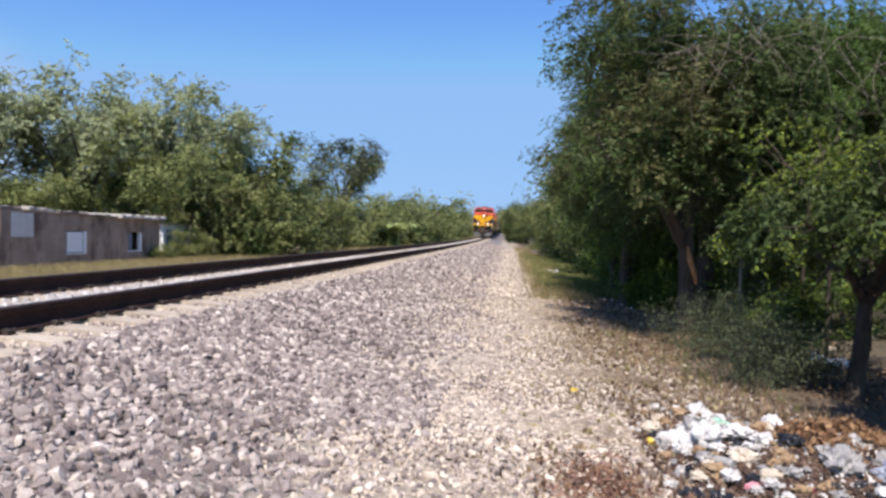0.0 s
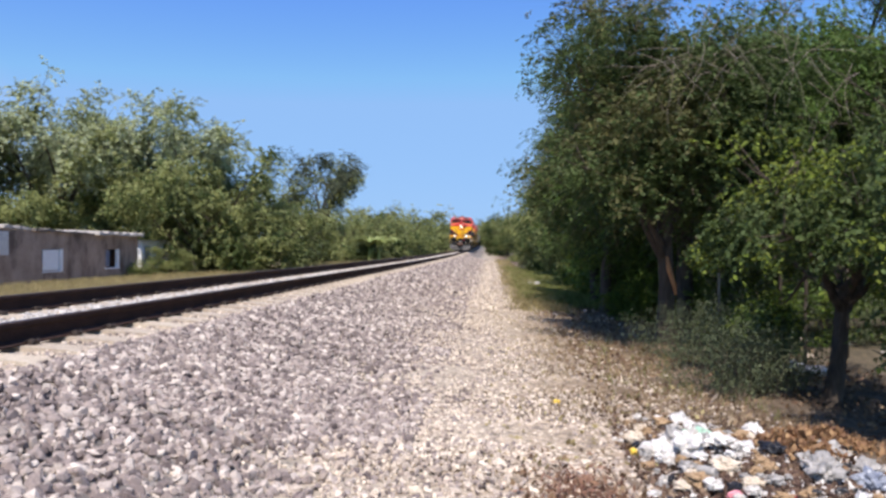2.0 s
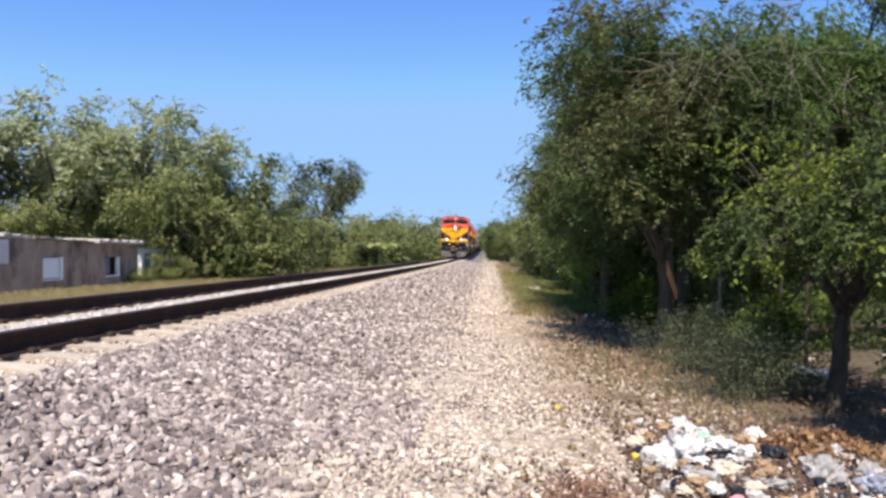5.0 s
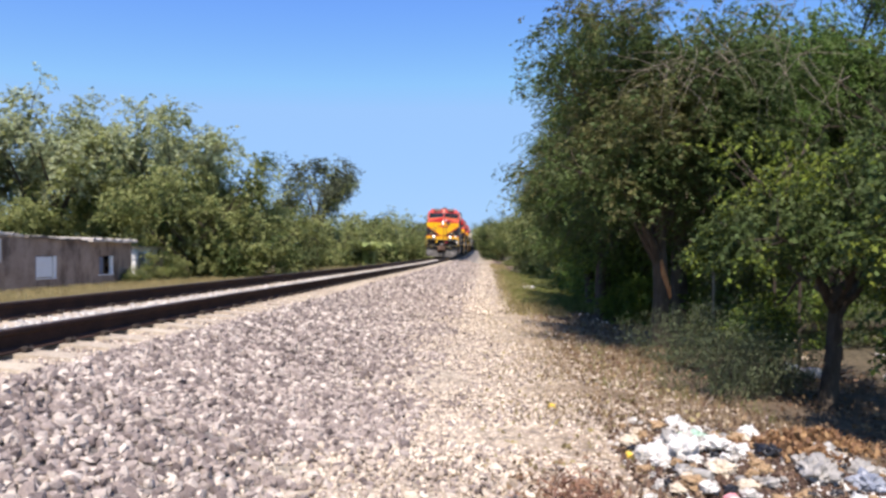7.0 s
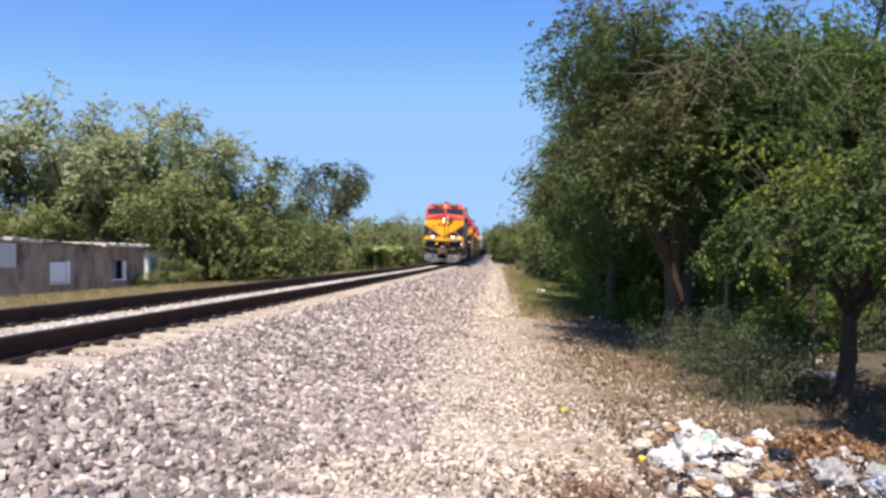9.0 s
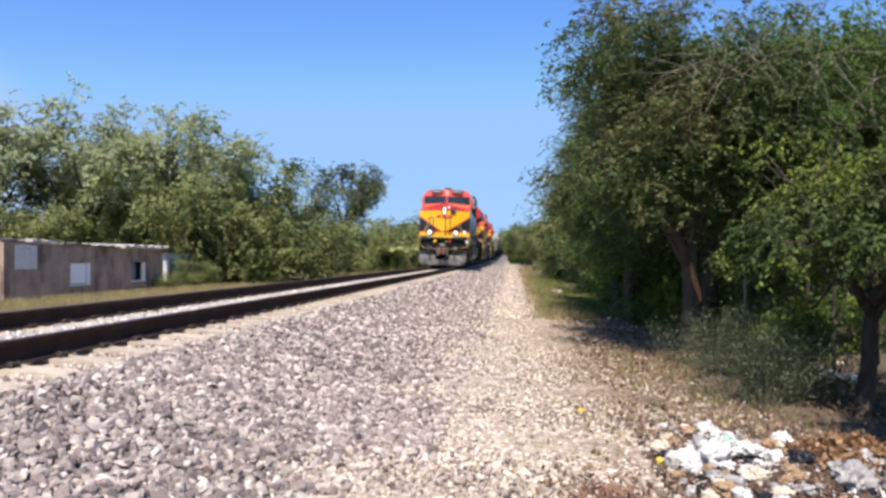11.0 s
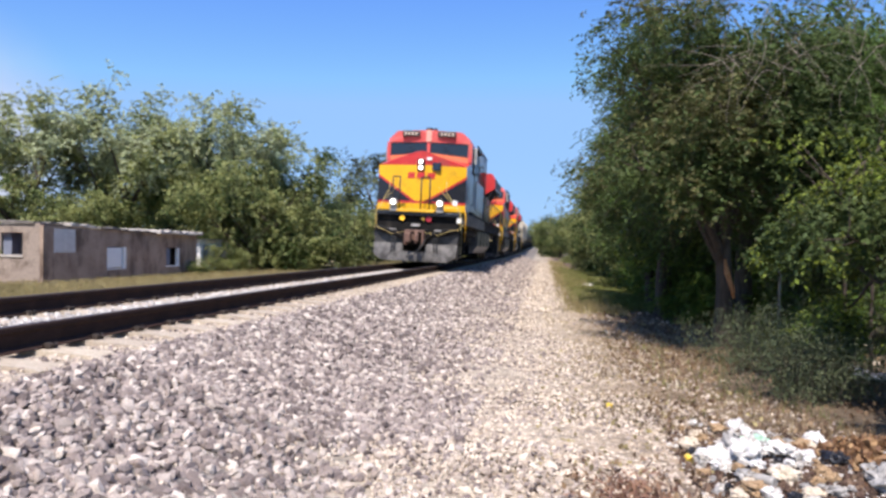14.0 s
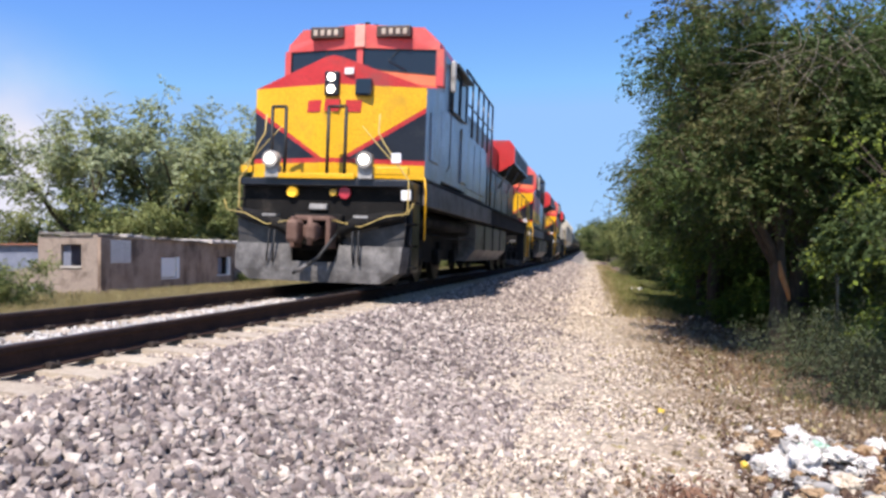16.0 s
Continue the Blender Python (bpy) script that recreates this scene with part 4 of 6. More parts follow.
def hood(h, livery):
    hd = block(h, "long_hood", -0.95, 0.95, 5.1, 15.2, 1.95, 4.30, M_BLK, 0.06, "narrow black engine hood")
    block(hd, "hood_roof", -0.90, 0.90, 5.1, 14.2, 4.30, 4.46, M_BLK, 0.05)
    # equipment cabinet behind the cab with tall glazed side and posts
    for s in (-1, 1):
        eq = block(h, "equipment_cabinet", s * 0.95, s * 1.53, 5.1, 8.2, 1.95, 3.35, M_SKYGREY, 0.03)
        for k in range(3):
            block(eq, "cabinet_door", s * 1.53, s * 1.555, 5.2 + k, 6.12 + k, 2.1, 3.25, M_SKYGREY, 0.012)
        for k in range(6):
            bars(eq, "screen_post", [(s * 1.50, 5.15 + k * 0.86, 1.93 if k == 5 else 3.35), (s * 1.50, 5.15 + k * 0.86, 4.76)], 0.03, M_BLK, 5)
        bars(eq, "screen_rail", [(s * 1.50, 5.1, 4.76), (s * 1.50, 9.47, 4.76)], 0.032, M_BLK, 5)
        bars(eq, "screen_rail", [(s * 1.50, 5.1, 4.05), (s * 1.50, 9.47, 4.05)], 0.02, M_BLK, 5)
        for k in range(7):
            block(hd, "engine_door", s * 0.95, s * 0.975, 8.5 + k * 0.82, 9.25 + k * 0.82, 2.1, 3.75, M_BLK, 0.012)
        block(hd, "exhaust_box", s * 0.25, s * 0.80, 10.4, 12.6, 4.44, 4.60, M_BLK, 0.04)
    # radiator cabinet: wide wings under a shallow roof
    bm = bmesh.new()
    out = [(-0.95, 3.5), (0.95, 3.5), (1.54, 3.85), (1.54, 4.42), (1.34, 4.66), (-1.34, 4.66), (-1.54, 4.42), (-1.54, 3.85)]
    prism(bm, out, 15.2, 20.4)
    for f in bm.faces:
        cc = f.calc_center_median()
        f.material_index = 1 if cc.z < 3.75 and abs(cc.x) > 0.1 else 0 if cc.y < 15.3 or cc.z > 4.4 or livery else 2
    bmesh.ops.recalc_face_normals(bm, faces=bm.faces)
    rd = part("radiator_cabinet", bm, (M_RED, M_UNDER, M_SKYGREY), h, "flared radiator wings with red front at the rear")
    for s in (-1, 1):
        for k in range(6):
            block(rd, "radiator_grille", s * 1.52, s * 1.55, 15.4 + k * 0.83, 16.1 + k * 0.83, 3.92, 4.36, M_DUST, 0.008)
        for k in range(3):
            bars(rd, "strut", [(s * 0.97, 15.4 + k * 2.3, 2.95), (s * 1.46, 15.4 + k * 2.3, 3.84)], 0.035, M_DUST, 6)
        if livery:
            block(rd, "rear_panel", s * 0.95, s * 1.0, 15.3, 16.6, 2.45, 3.0, M_YEL, 0.01, "yellow panel on the rear hood side")
            block(rd, "rear_stripe", s * 0.95, s * 1.0, 15.3, 16.6, 3.0, 3.40, M_RED, 0.01)
    block(rd, "rear_hood", -0.95, 0.95, 15.2, 20.4, 1.95, 3.5, M_BLK, 0.03)
    return hd


def wheelset():
    bm = bmesh.new()
    for s in (-1, 1):
        disc(bm, (s * 0.685, 0, 0), (s, 0, 0), 0.53, 0.10, 28)
        disc(bm, (s * 0.655, 0, 0), (s, 0, 0), 0.56, 0.03, 28)
        for k in range(5):
            a = 2 * math.pi * k / 5
            disc(bm, (s * 0.785, math.cos(a) * 0.28, math.sin(a) * 0.28), (s, 0, 0), 0.06, 0.012, 8)
        disc(bm, (s * 0.785, 0, 0), (s, 0, 0), 0.14, 0.05, 14)
    tube(bm, [(-0.7, 0, 0), (0.7, 0, 0)], 0.09, 10)
    return bm


def truck(h, y, axles=(-1.85, 0.0, 1.85), radius=0.53):
    bm = bmesh.new()
    for s in (-1, 1):
        prof = [(axles[0] - 0.75, 0.62), (axles[0] - 0.3, 0.50), (0, 0.42), (axles[-1] + 0.3, 0.50), (axles[-1] + 0.75, 0.62),
                (axles[-1] + 0.7, 0.86), (0.6, 0.98), (-0.6, 0.98), (axles[0] - 0.7, 0.86)]
        a = [bm.verts.new((s * 0.98, y + p, z)) for p, z in prof]
        b = [bm.verts.new((s * 1.12, y + p, z)) for p, z in prof]
        bm.faces.new(a)
        bm.faces.new(b[::-1])
        for i in range(len(a)):
            j = (i + 1) % len(a)
            bm.faces.new((a[i], b[i], b[j], a[j]))
    box(bm, -0.98, 0.98, y - 0.4, y + 0.4, 0.6, 0.95)
    bmesh.ops.recalc_face_normals(bm, faces=bm.faces)
    t = part("truck_frame", bm, M_UNDER, h)
    for ax in axles:
        block(t, "traction_motor", -0.60, 0.60, y + ax + 0.12, y + ax + 0.86, 0.20, 0.92, M_UNDER, 0.06)
        for s in (-1, 1):
            block(t, "journal_box", s * 1.12, s * 1.26, y + ax - 0.16, y + ax + 0.16, 0.38, 0.70, M_UNDER, 0.03)
        for s in (-1, 1):
            bm = bmesh.new()
            for k in range(6):
                disc(bm, (s * 1.17, y + ax + 0.38, 0.52 + k * 0.06), (0, 0, 1), 0.09, 0.03, 10)
            part("spring", bm, M_UNDER, t)
    sets = []
    for ax in axles:
        w = part("wheelset", wheelset(), M_WHEEL, h)
        w.location = (0, y + ax, radius)
        sets.append((w, y + ax))
    return sets


def underframe(h):
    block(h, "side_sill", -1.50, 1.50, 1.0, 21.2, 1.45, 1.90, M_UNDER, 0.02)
    for s in (-1, 1):
        block(h, "sill_cover", s * 1.50, s * 1.565, 1.05, 9.4, 1.45, 1.857, M_DUST, 0.01, "grey sill cover under a coat of brown dust")
    block(h, "walkway", -1.56, 1.56, 0.95, 21.3, 1.86, 1.93, M_UNDER, 0.01)
    # front platform with yellow edge and pilot sheet behind the plough
    fp = block(h, "front_platform", -1.38, 1.50, 0.02, 0.95, 1.68, 1.80, M_BLK, 0.015)
    block(fp, "platform_edge", -0.72, 0.62, -0.04, 0.02, 1.79, 1.88, M_YEL, 0.012, "yellow edge of the front platform")
    for x0, x1 in ((-1.38, -1.18), (0.90, 1.50)):
        block(fp, "platform_edge", x0, x1, 0.02, 0.10, 1.88, 2.00, M_YEL, 0.012, "yellow edge of the front platform")
    # dark block added to shut the lit gap behind the pilot, in place of shade
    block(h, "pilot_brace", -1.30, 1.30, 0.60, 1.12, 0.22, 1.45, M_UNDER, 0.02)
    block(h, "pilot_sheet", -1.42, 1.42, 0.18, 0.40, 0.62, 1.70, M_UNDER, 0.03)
    # plough: two broad plates that meet in a blunt wedge, with a straight lower edge and turned-in ends
    for s in (-1, 1):
        bm = bmesh.new()
        rows = [(0.12, -0.22, 1.12), (0.30, -0.22, 1.40), (0.44, -0.20, 1.42), (0.58, -0.17, 1.43), (0.72, -0.13, 1.43)]
        g = []
        for z, y, w in rows:
            line = [bm.verts.new((s * x, y + 0.20 * x / 1.43, z if x > 0.4 else min(z, 0.44))) for x in (0.0, 0.36, 0.42, w * 0.6, w)]
            line.append(bm.verts.new((s * (w + 0.05), y + 0.55, z)))
            g.append(line)
        for r0, r1 in zip(g, g[1:]):
            for k in range(5):
                bm.faces.new((r0[k], r0[k + 1], r1[k + 1], r1[k]))
        bmesh.ops.remove_doubles(bm, verts=bm.verts, dist=0.004)
        bmesh.ops.recalc_face_normals(bm, faces=bm.faces)
        bmesh.ops.solidify(bm, geom=list(bm.faces), thickness=0.025)
        part("plough_blade", bm, M_PLOW, h, "scuffed grey snow plough blade")
        # upper plate, with the shade over the blade put into its colour
        bm = bmesh.new()
        face = [(0.44, 0.44), (1.43, 0.70), (1.46, 1.12), (1.05, 1.02), (0.62, 0.92), (0.44, 0.80)]
        a = [bm.verts.new((s * x, 0.02 + 0.12 * x / 1.43, z)) for x, z in face]
        b = [bm.verts.new((s * x, 0.06 + 0.12 * x / 1.43, z)) for x, z in face]
        bm.faces.new(a)
        bm.faces.new(b[::-1])
        for k in range(len(face)):
            q = (k + 1) % len(face)
            bm.faces.new((a[k], b[k], b[q], a[q]))
        bmesh.ops.recalc_face_normals(bm, faces=bm.faces)
        part("plough_shield", bm, M_PLOWSHADE, h, "scuffed plate above the plough blade, coloured dark as shade")
        # dark upper wing over the blade
        bm = bmesh.new()
        tube(bm, [(s * 0.42, -0.10, 0.90), (s * 0.62, -0.10, 1.04), (s * 1.0, -0.02, 1.14), (s * 1.42, 0.10, 1.22)], [0.07, 0.10, 0.11, 0.09], 8)
        part("bumper_wing", bm, M_UNDER, h)
        # step well with treads
        st = block(h, "step_well", s * 1.18, s * 1.50, 0.42, 0.95, 0.30, 1.72, M_BLK, 0.02)
        for k in range(4):
            block(st, "step_tread", s * 1.16, s * 1.56, 0.36, 0.60, 0.36 + k * 0.36, 0.40 + k * 0.36, M_UNDER, 0.008)
        # hoses
        for k in range(2):
            hs = bmesh.new()
            x = s * (0.66 + 0.10 * k)
            tube(hs, [(x, -0.02, 1.05), (x, -0.14, 0.92), (x + s * 0.015, -0.17, 0.60 - 0.05 * k), (x + s * 0.03, -0.14, 0.42)], 0.018, 6)
            part("hose", hs, M_RUBBER, h)
        block(h, "uncoupling_lever_bracket", s * 0.66, s * 0.90, -0.14, 0.0, 1.16, 1.20, M_TANK, 0.005)
        bars(h, "uncoupling_lever", [(s * 0.30, -0.2, 1.12), (s * 0.80, -0.16, 1.02), (s * 1.2, -0.12, 1.20), (s * 1.55, -0.08, 1.25), (s * 1.62, -0.05, 1.42)], 0.009, M_RAILY, 5)
        # ditch lamps
        dl = bmesh.new()
        disc(dl, (s * 0.80, -0.13, 2.10), (0, 1, 0), 0.135, 0.16, 18)
        box(dl, s * 0.80 - 0.12, s * 0.80 + 0.12, -0.05, 0.1, 1.80, 2.0, 0.01)
        d = part("ditch_lamp", dl, M_TANK, h, "lit round ditch lamp on the platform")
        dl = bmesh.new()
        disc(dl, (s * 0.80, -0.15, 2.10), (0, 1, 0), 0.08, 0.03, 18)
        part("lens", dl, M_LAMP, d)
        # rails in front of the nose
        for x in (0.12, 0.42) if s > 0 else (0.62, 0.86):
            bars(h, "front_post", [(s * x, 0.06, 1.80), (s * x, 0.06, 2.98)], 0.029, M_RUBBER, 6)
        xa, xb = (0.12, 0.42) if s > 0 else (0.62, 0.86)
        bars(h, "front_post_top", [(s * xa, 0.06, 2.98), (s * xb, 0.06, 2.98)], 0.029, M_RUBBER, 6)
        out = 1.52 if s > 0 else 1.38
        bars(h, "yellow_handrail", [(s * 0.98, 0.10, 2.86), (s * 0.98, 0.06, 2.55), (s * 1.08, 0.04, 2.38), (s * (out - 0.12), 0.02, 1.95), (s * out, 0.0, 1.78), (s * out, 0.0, 1.30), (s * (out - 0.12), 0.02, 1.20)], 0.013, M_RAILY, 6)
        bars(h, "chain", [(s * 0.70, 0.08, 2.66), (s * 0.92, 0.06, 2.42), (s * 1.2, 0.05, 2.12), (s * 1.42, 0.04, 1.92)], 0.010, M_RAILY, 5)
        bars(h, "yellow_step_rail", [(s * 1.56, 0.92, 1.92), (s * 1.60, 0.90, 1.7), (s * 1.60, 0.90, 0.85)], 0.018, M_YEL, 6)
        bars(h, "yellow_step_rail", [(s * 1.56, 20.3, 2.9), (s * 1.62, 20.3, 1.7), (s * 1.60, 20.3, 0.5)], 0.026, M_YEL, 6)
        bars(h, "yellow_step_rail", [(s * 1.56, 21.2, 2.9), (s * 1.62, 21.2, 1.7), (s * 1.60, 21.2, 0.5)], 0.026, M_YEL, 6)
        for k in range(8):
            bars(h, "walkway_post", [(s * 1.53, 8.6 + k * 1.65, 1.9), (s * 1.53, 8.6 + k * 1.65, 2.95)], 0.018, M_BLK, 5)
        bars(h, "walkway_rail", [(s * 1.53, 8.6, 2.95), (s * 1.53, 20.2, 2.95)], 0.018, M_BLK, 5)
        rear = block(h, "rear_step_well", s * 1.18, s * 1.50, 20.3, 21.2, 0.35, 1.6, M_BLK, 0.02)
    for x, z in ((1.30, 2.14), (1.48, 1.55)):
        block(h, "white_plate", x - 0.08, x + 0.08, 0.0, 0.03, z - 0.08, z + 0.08, M_WHITE, 0.006)
    for x, m, nm, r in ((-0.50, M_AMBER, "amber_lamp", 0.085), (0.22, M_AMBEROFF, "amber_lamp", 0.06), (0.42, M_REDLENS, "red_lamp", 0.10)):
        bm = bmesh.new()
        disc(bm, (x, 0.10, 1.58), (0, 1, 0), r, 0.1, 14)
        part(nm, bm, m, h, "round marker lamp under the platform")
    block(h, "pilot_label_plate", -0.18, 0.12, 0.10, 0.2, 1.30, 1.39, M_TANK, 0.008)
    # coupler with knuckle and draught box
    bm = bmesh.new()
    box(bm, -0.42, 0.42, 0.0, 0.4, 0.72, 1.22, 0.03)
    c = part("coupler_pocket", bm, M_UNDER, h)
    bm = bmesh.new()
    box(bm, -0.13, 0.13, -0.50, 0.1, 0.82, 1.02, 0.03)
    box(bm, -0.24, -0.04, -0.72, -0.40, 0.74, 1.10, 0.06)
    box(bm, 0.06, 0.22, -0.66, -0.42, 0.78, 1.06, 0.05)
    tube(bm, [(0.13, -0.62, 0.70), (0.13, -0.62, 1.16)], 0.045, 8)
    box(bm, -0.34, -0.26, -0.30, 0.05, 0.66, 1.16, 0.02)
    box(bm, 0.26, 0.34, -0.30, 0.05, 0.66, 1.16, 0.02)
    box(bm, -0.30, 0.30, -0.22, 0.05, 1.10, 1.18, 0.02)
    part("coupler_knuckle", bm, M_RUST, c, "rusty cast knuckle coupler")
    bars(h, "air_hose", [(0.38, -0.05, 0.92), (0.36, -0.30, 0.78), (0.22, -0.46, 0.52), (0.0, -0.50, 0.36), (-0.20, -0.44, 0.26)], 0.028, M_RUBBER, 8)
    bars(h, "air_hose_fitting", [(0.06, -0.51, 0.40), (-0.04, -0.50, 0.33), (-0.14, -0.47, 0.29)], 0.036, M_PLOW, 8)
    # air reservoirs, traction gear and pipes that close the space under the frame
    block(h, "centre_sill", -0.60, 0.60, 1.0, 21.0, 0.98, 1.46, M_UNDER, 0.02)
    for s in (-1, 1):
        # dark sheets added where shade hides the truck, no real part
        block(h, "truck_skirt", s * 1.00, s * 1.06, 1.2, 7.2, 0.55, 1.46, M_UNDER, 0.02)
        bars(h, "air_reservoir", [(s * 1.22, 1.5, 1.22), (s * 1.22, 6.9, 1.22)], 0.17, M_UNDER, 10)
        bars(h, "brake_pipe", [(s * 1.38, 1.3, 1.0), (s * 1.40, 4.0, 0.94), (s * 1.38, 7.2, 1.0)], 0.022, M_UNDER, 5)
    # tank between the trucks
    bm = bmesh.new()
    prism(bm, [(-1.2, 0.42), (1.2, 0.42), (1.46, 0.72), (1.46, 1.36), (1.3, 1.45), (-1.3, 1.45), (-1.46, 1.36), (-1.46, 0.72)], 7.4, 13.9)
    bmesh.ops.recalc_face_normals(bm, faces=bm.faces)
    ft = part("fuel_tank", bm, M_FUEL, h, "grimy grey fuel tank")
    for y in (8.9, 10.6, 12.3):
        block(ft, "tank_strap", -1.48, 1.48, y - 0.05, y + 0.05, 0.70, 1.38, M_UNDER, 0.005)


def locomotive(label, livery=False):
    h = tagged(new("locomotive"), label, "locomotive", "locomotives of the train")
    nose(h)
    c = cab(h)
    hood(h, livery)
    underframe(h)
    if livery:
        for s in (-1, 1):
            block(c, "side_stripe", s * 1.585, s * 1.60, 1.0, 5.05, 2.65, 3.42, M_RED, 0.004, "red band along the cab side")
            block(c, "side_stripe", s * 1.585, s * 1.60, 1.0, 5.05, 2.15, 2.65, M_YEL, 0.004, "yellow band along the cab side")
    sets = truck(h, 3.9) + truck(h, 17.6)
    return h, sets


def tank_car():
    h = tagged(new("tank_car"), "black tank wagon of the freight train", "tank wagon", "wagons of the train")
    bm = bmesh.new()
    prof = [(0.0, 0.5), (0.15, 1.0), (0.5, 1.32), (1.0, 1.45), (14.0, 1.45), (14.5, 1.32), (14.85, 1.0), (15.0, 0.5)]
    tube(bm, [(0, 0.6 + y, 2.65) for y, r in prof], [r for y, r in prof], 20)
    part("tank", bm, M_TANKER, h)
    bm = bmesh.new()
    disc(bm, (0, 8.1, 4.0), (0, 0, 1), 0.5, 0.55, 16)
    part("dome", bm, M_TANKER, h)
    block(h, "walkway", -0.9, 0.9, 7.0, 9.2, 4.08, 4.14, M_UNDER)
    block(h, "frame", -1.4, 1.4, 0.1, 16.1, 0.95, 1.25, M_UNDER, 0.02)
    for s in (-1, 1):
        bars(h, "ladder", [(s * 1.5, 8.1, 1.2), (s * 1.52, 8.1, 2.6), (s * 0.9, 8.1, 4.1)], 0.03, M_UNDER, 5)
        bars(h, "handrail", [(s * 1.5, 0.3, 1.9), (s * 1.52, 15.8, 1.9)], 0.02, M_UNDER, 5)
    truck(h, 2.6, (-0.9, 0.9), 0.46)
    truck(h, 13.6, (-0.9, 0.9), 0.46)
    return h


def hopper_car():
    h = tagged(new("hopper_car"), "cream covered hopper wagon of the freight train", "hopper wagon", "wagons of the train")
    bm = bmesh.new()
    prism(bm, [(-1.1, 1.3), (1.1, 1.3), (1.55, 2.0), (1.55, 4.1), (0.9, 4.55), (-0.9, 4.55), (-1.55, 4.1), (-1.55, 2.0)], 1.4, 15.6)
    bmesh.ops.recalc_face_normals(bm, faces=bm.faces)
    b = part("hopper_body", bm, M_CREAM, h)
    for k in range(9):
        for s in (-1, 1):
            block(b, "rib", s * 1.55, s * 1.62, 1.6 + k * 1.68, 1.7 + k * 1.68, 1.95, 4.1, M_CREAM, 0.01)
    block(h, "frame", -1.4, 1.4, 0.1, 16.9, 0.95, 1.3, M_UNDER, 0.02)
    truck(h, 2.4, (-0.9, 0.9), 0.46)
    truck(h, 14.6, (-0.9, 0.9), 0.46)
    return h


LEAD, LEAD_WHEELS = locomotive("red, yellow and black lead diesel locomotive with lit lamps")
SECOND, _w = locomotive("second red and yellow diesel locomotive behind the leader", True)
TRAIN = [(LEAD, 0.0), (SECOND, 22.9)]
_third = copy_thing(SECOND, Matrix())
_third["label"] = "third red and yellow diesel locomotive before the wagons"
TRAIN.append((_third, 45.8))
_hop = hopper_car()
TRAIN += [(_hop, 68.9), (copy_thing(_hop, Matrix()), 86.3)]
_tank = tank_car()
for k in range(20):
    TRAIN.append((_tank if k == 0 else copy_thing(_tank, Matrix()), 103.8 + 16.6 * k))


def ditch_y(t):
    """Where the lead locomotive's front platform stands along the track."""
    return 11.7 + 6.83 * (16 - t)


def motions():
    for thing, behind in TRAIN:
        walk(thing, [(t / 2, rail_pose(0, ditch_y(t / 2) + behind)) for t in range(33)])
    for w, y in LEAD_WHEELS:
        walk(w, [(t / 10, pose(0, y, 0.53, math.degrees(6.83 * (t / 10) / 0.53), 0, 0)) for t in range(161)])



# ---- house ----
M_CEMENT = surface("weathered grey cement block wall", (0.29, 0.205, 0.15), (0.43, 0.32, 0.24), 1.3, 0.92, bump=0.4, fine=16, dirt=(0.15, 0.105, 0.078), dirt_amount=0.45, dirt_scale=0.9, stretch=(1, 1, 0.55))
M_CEMENTLIT = surface("bare cement wall", (0.27, 0.21, 0.17), (0.36, 0.29, 0.235), 1.2, 0.92, bump=0.4, fine=18, dirt=(0.16, 0.12, 0.095), dirt_amount=0.3, dirt_scale=1.2)
M_TARP = surface("faded blue paint", (0.15, 0.17, 0.23), (0.22, 0.24, 0.30), 2, 0.7)
M_ROOFRED = surface("rusty red roof sheet", (0.30, 0.12, 0.08), (0.40, 0.18, 0.11), 2, 0.8)
M_SLAB = surface("pale roof slab edge", (0.42, 0.38, 0.33), (0.52, 0.47, 0.41), 2, 0.9)
M_VENT = surface("chalky grey concrete", (0.58, 0.55, 0.51), (0.68, 0.65, 0.61), 3, 0.85, bump=0.4, fine=25)
M_ROOFDARK = surface("weathered black roof slab", (0.13, 0.115, 0.10), (0.24, 0.21, 0.18), 2, 0.9, bump=0.4, fine=15)
M_PANEL = surface("whitewashed window board", (0.86, 0.85, 0.82), (0.90, 0.89, 0.86), 3, 0.8)


def wall_with_holes(bm, axis, at, thick, a0, a1, z0, z1, holes, top=None):
    """A wall along y (axis 'y', its face at x) or along x, in one piece, cut by rectangular holes (a0, a1, z0, z1).
    top: a ragged upper edge as a function of the place along the wall."""
    cuts = sorted({a0, a1, *[h[0] for h in holes], *[h[1] for h in holes], *np.arange(a0 + 0.6, a1 - 0.3, 0.8).tolist()})
    rows = sorted({z0, z1, *[h[2] for h in holes], *[h[3] for h in holes]})
    grid = {}

    def corner(i, j):
        if (i, j) not in grid:
            a, z = cuts[i], rows[j]
            if top and j == len(rows) - 1:
                z = top(a)
            grid[i, j] = bm.verts.new((at, a, z) if axis == "y" else (a, at, z))
        return grid[i, j]

    faces = []
    for i in range(len(cuts) - 1):
        for j in range(len(rows) - 1):
            ca, cz = (cuts[i] + cuts[i + 1]) / 2, (rows[j] + rows[j + 1]) / 2
            if not any(h[0] < ca < h[1] and h[2] < cz < h[3] for h in holes):
                faces.append(bm.faces.new((corner(i, j), corner(i + 1, j), corner(i + 1, j + 1), corner(i, j + 1))))
    ext = bmesh.ops.extrude_face_region(bm, geom=faces)
    back = Vector((-thick, 0, 0)) if axis == "y" else Vector((0, thick, 0))
    for v in ext["geom"]:
        if isinstance(v, bmesh.types.BMVert):
            v.co += back
    bmesh.ops.recalc_face_normals(bm, faces=bm.faces)


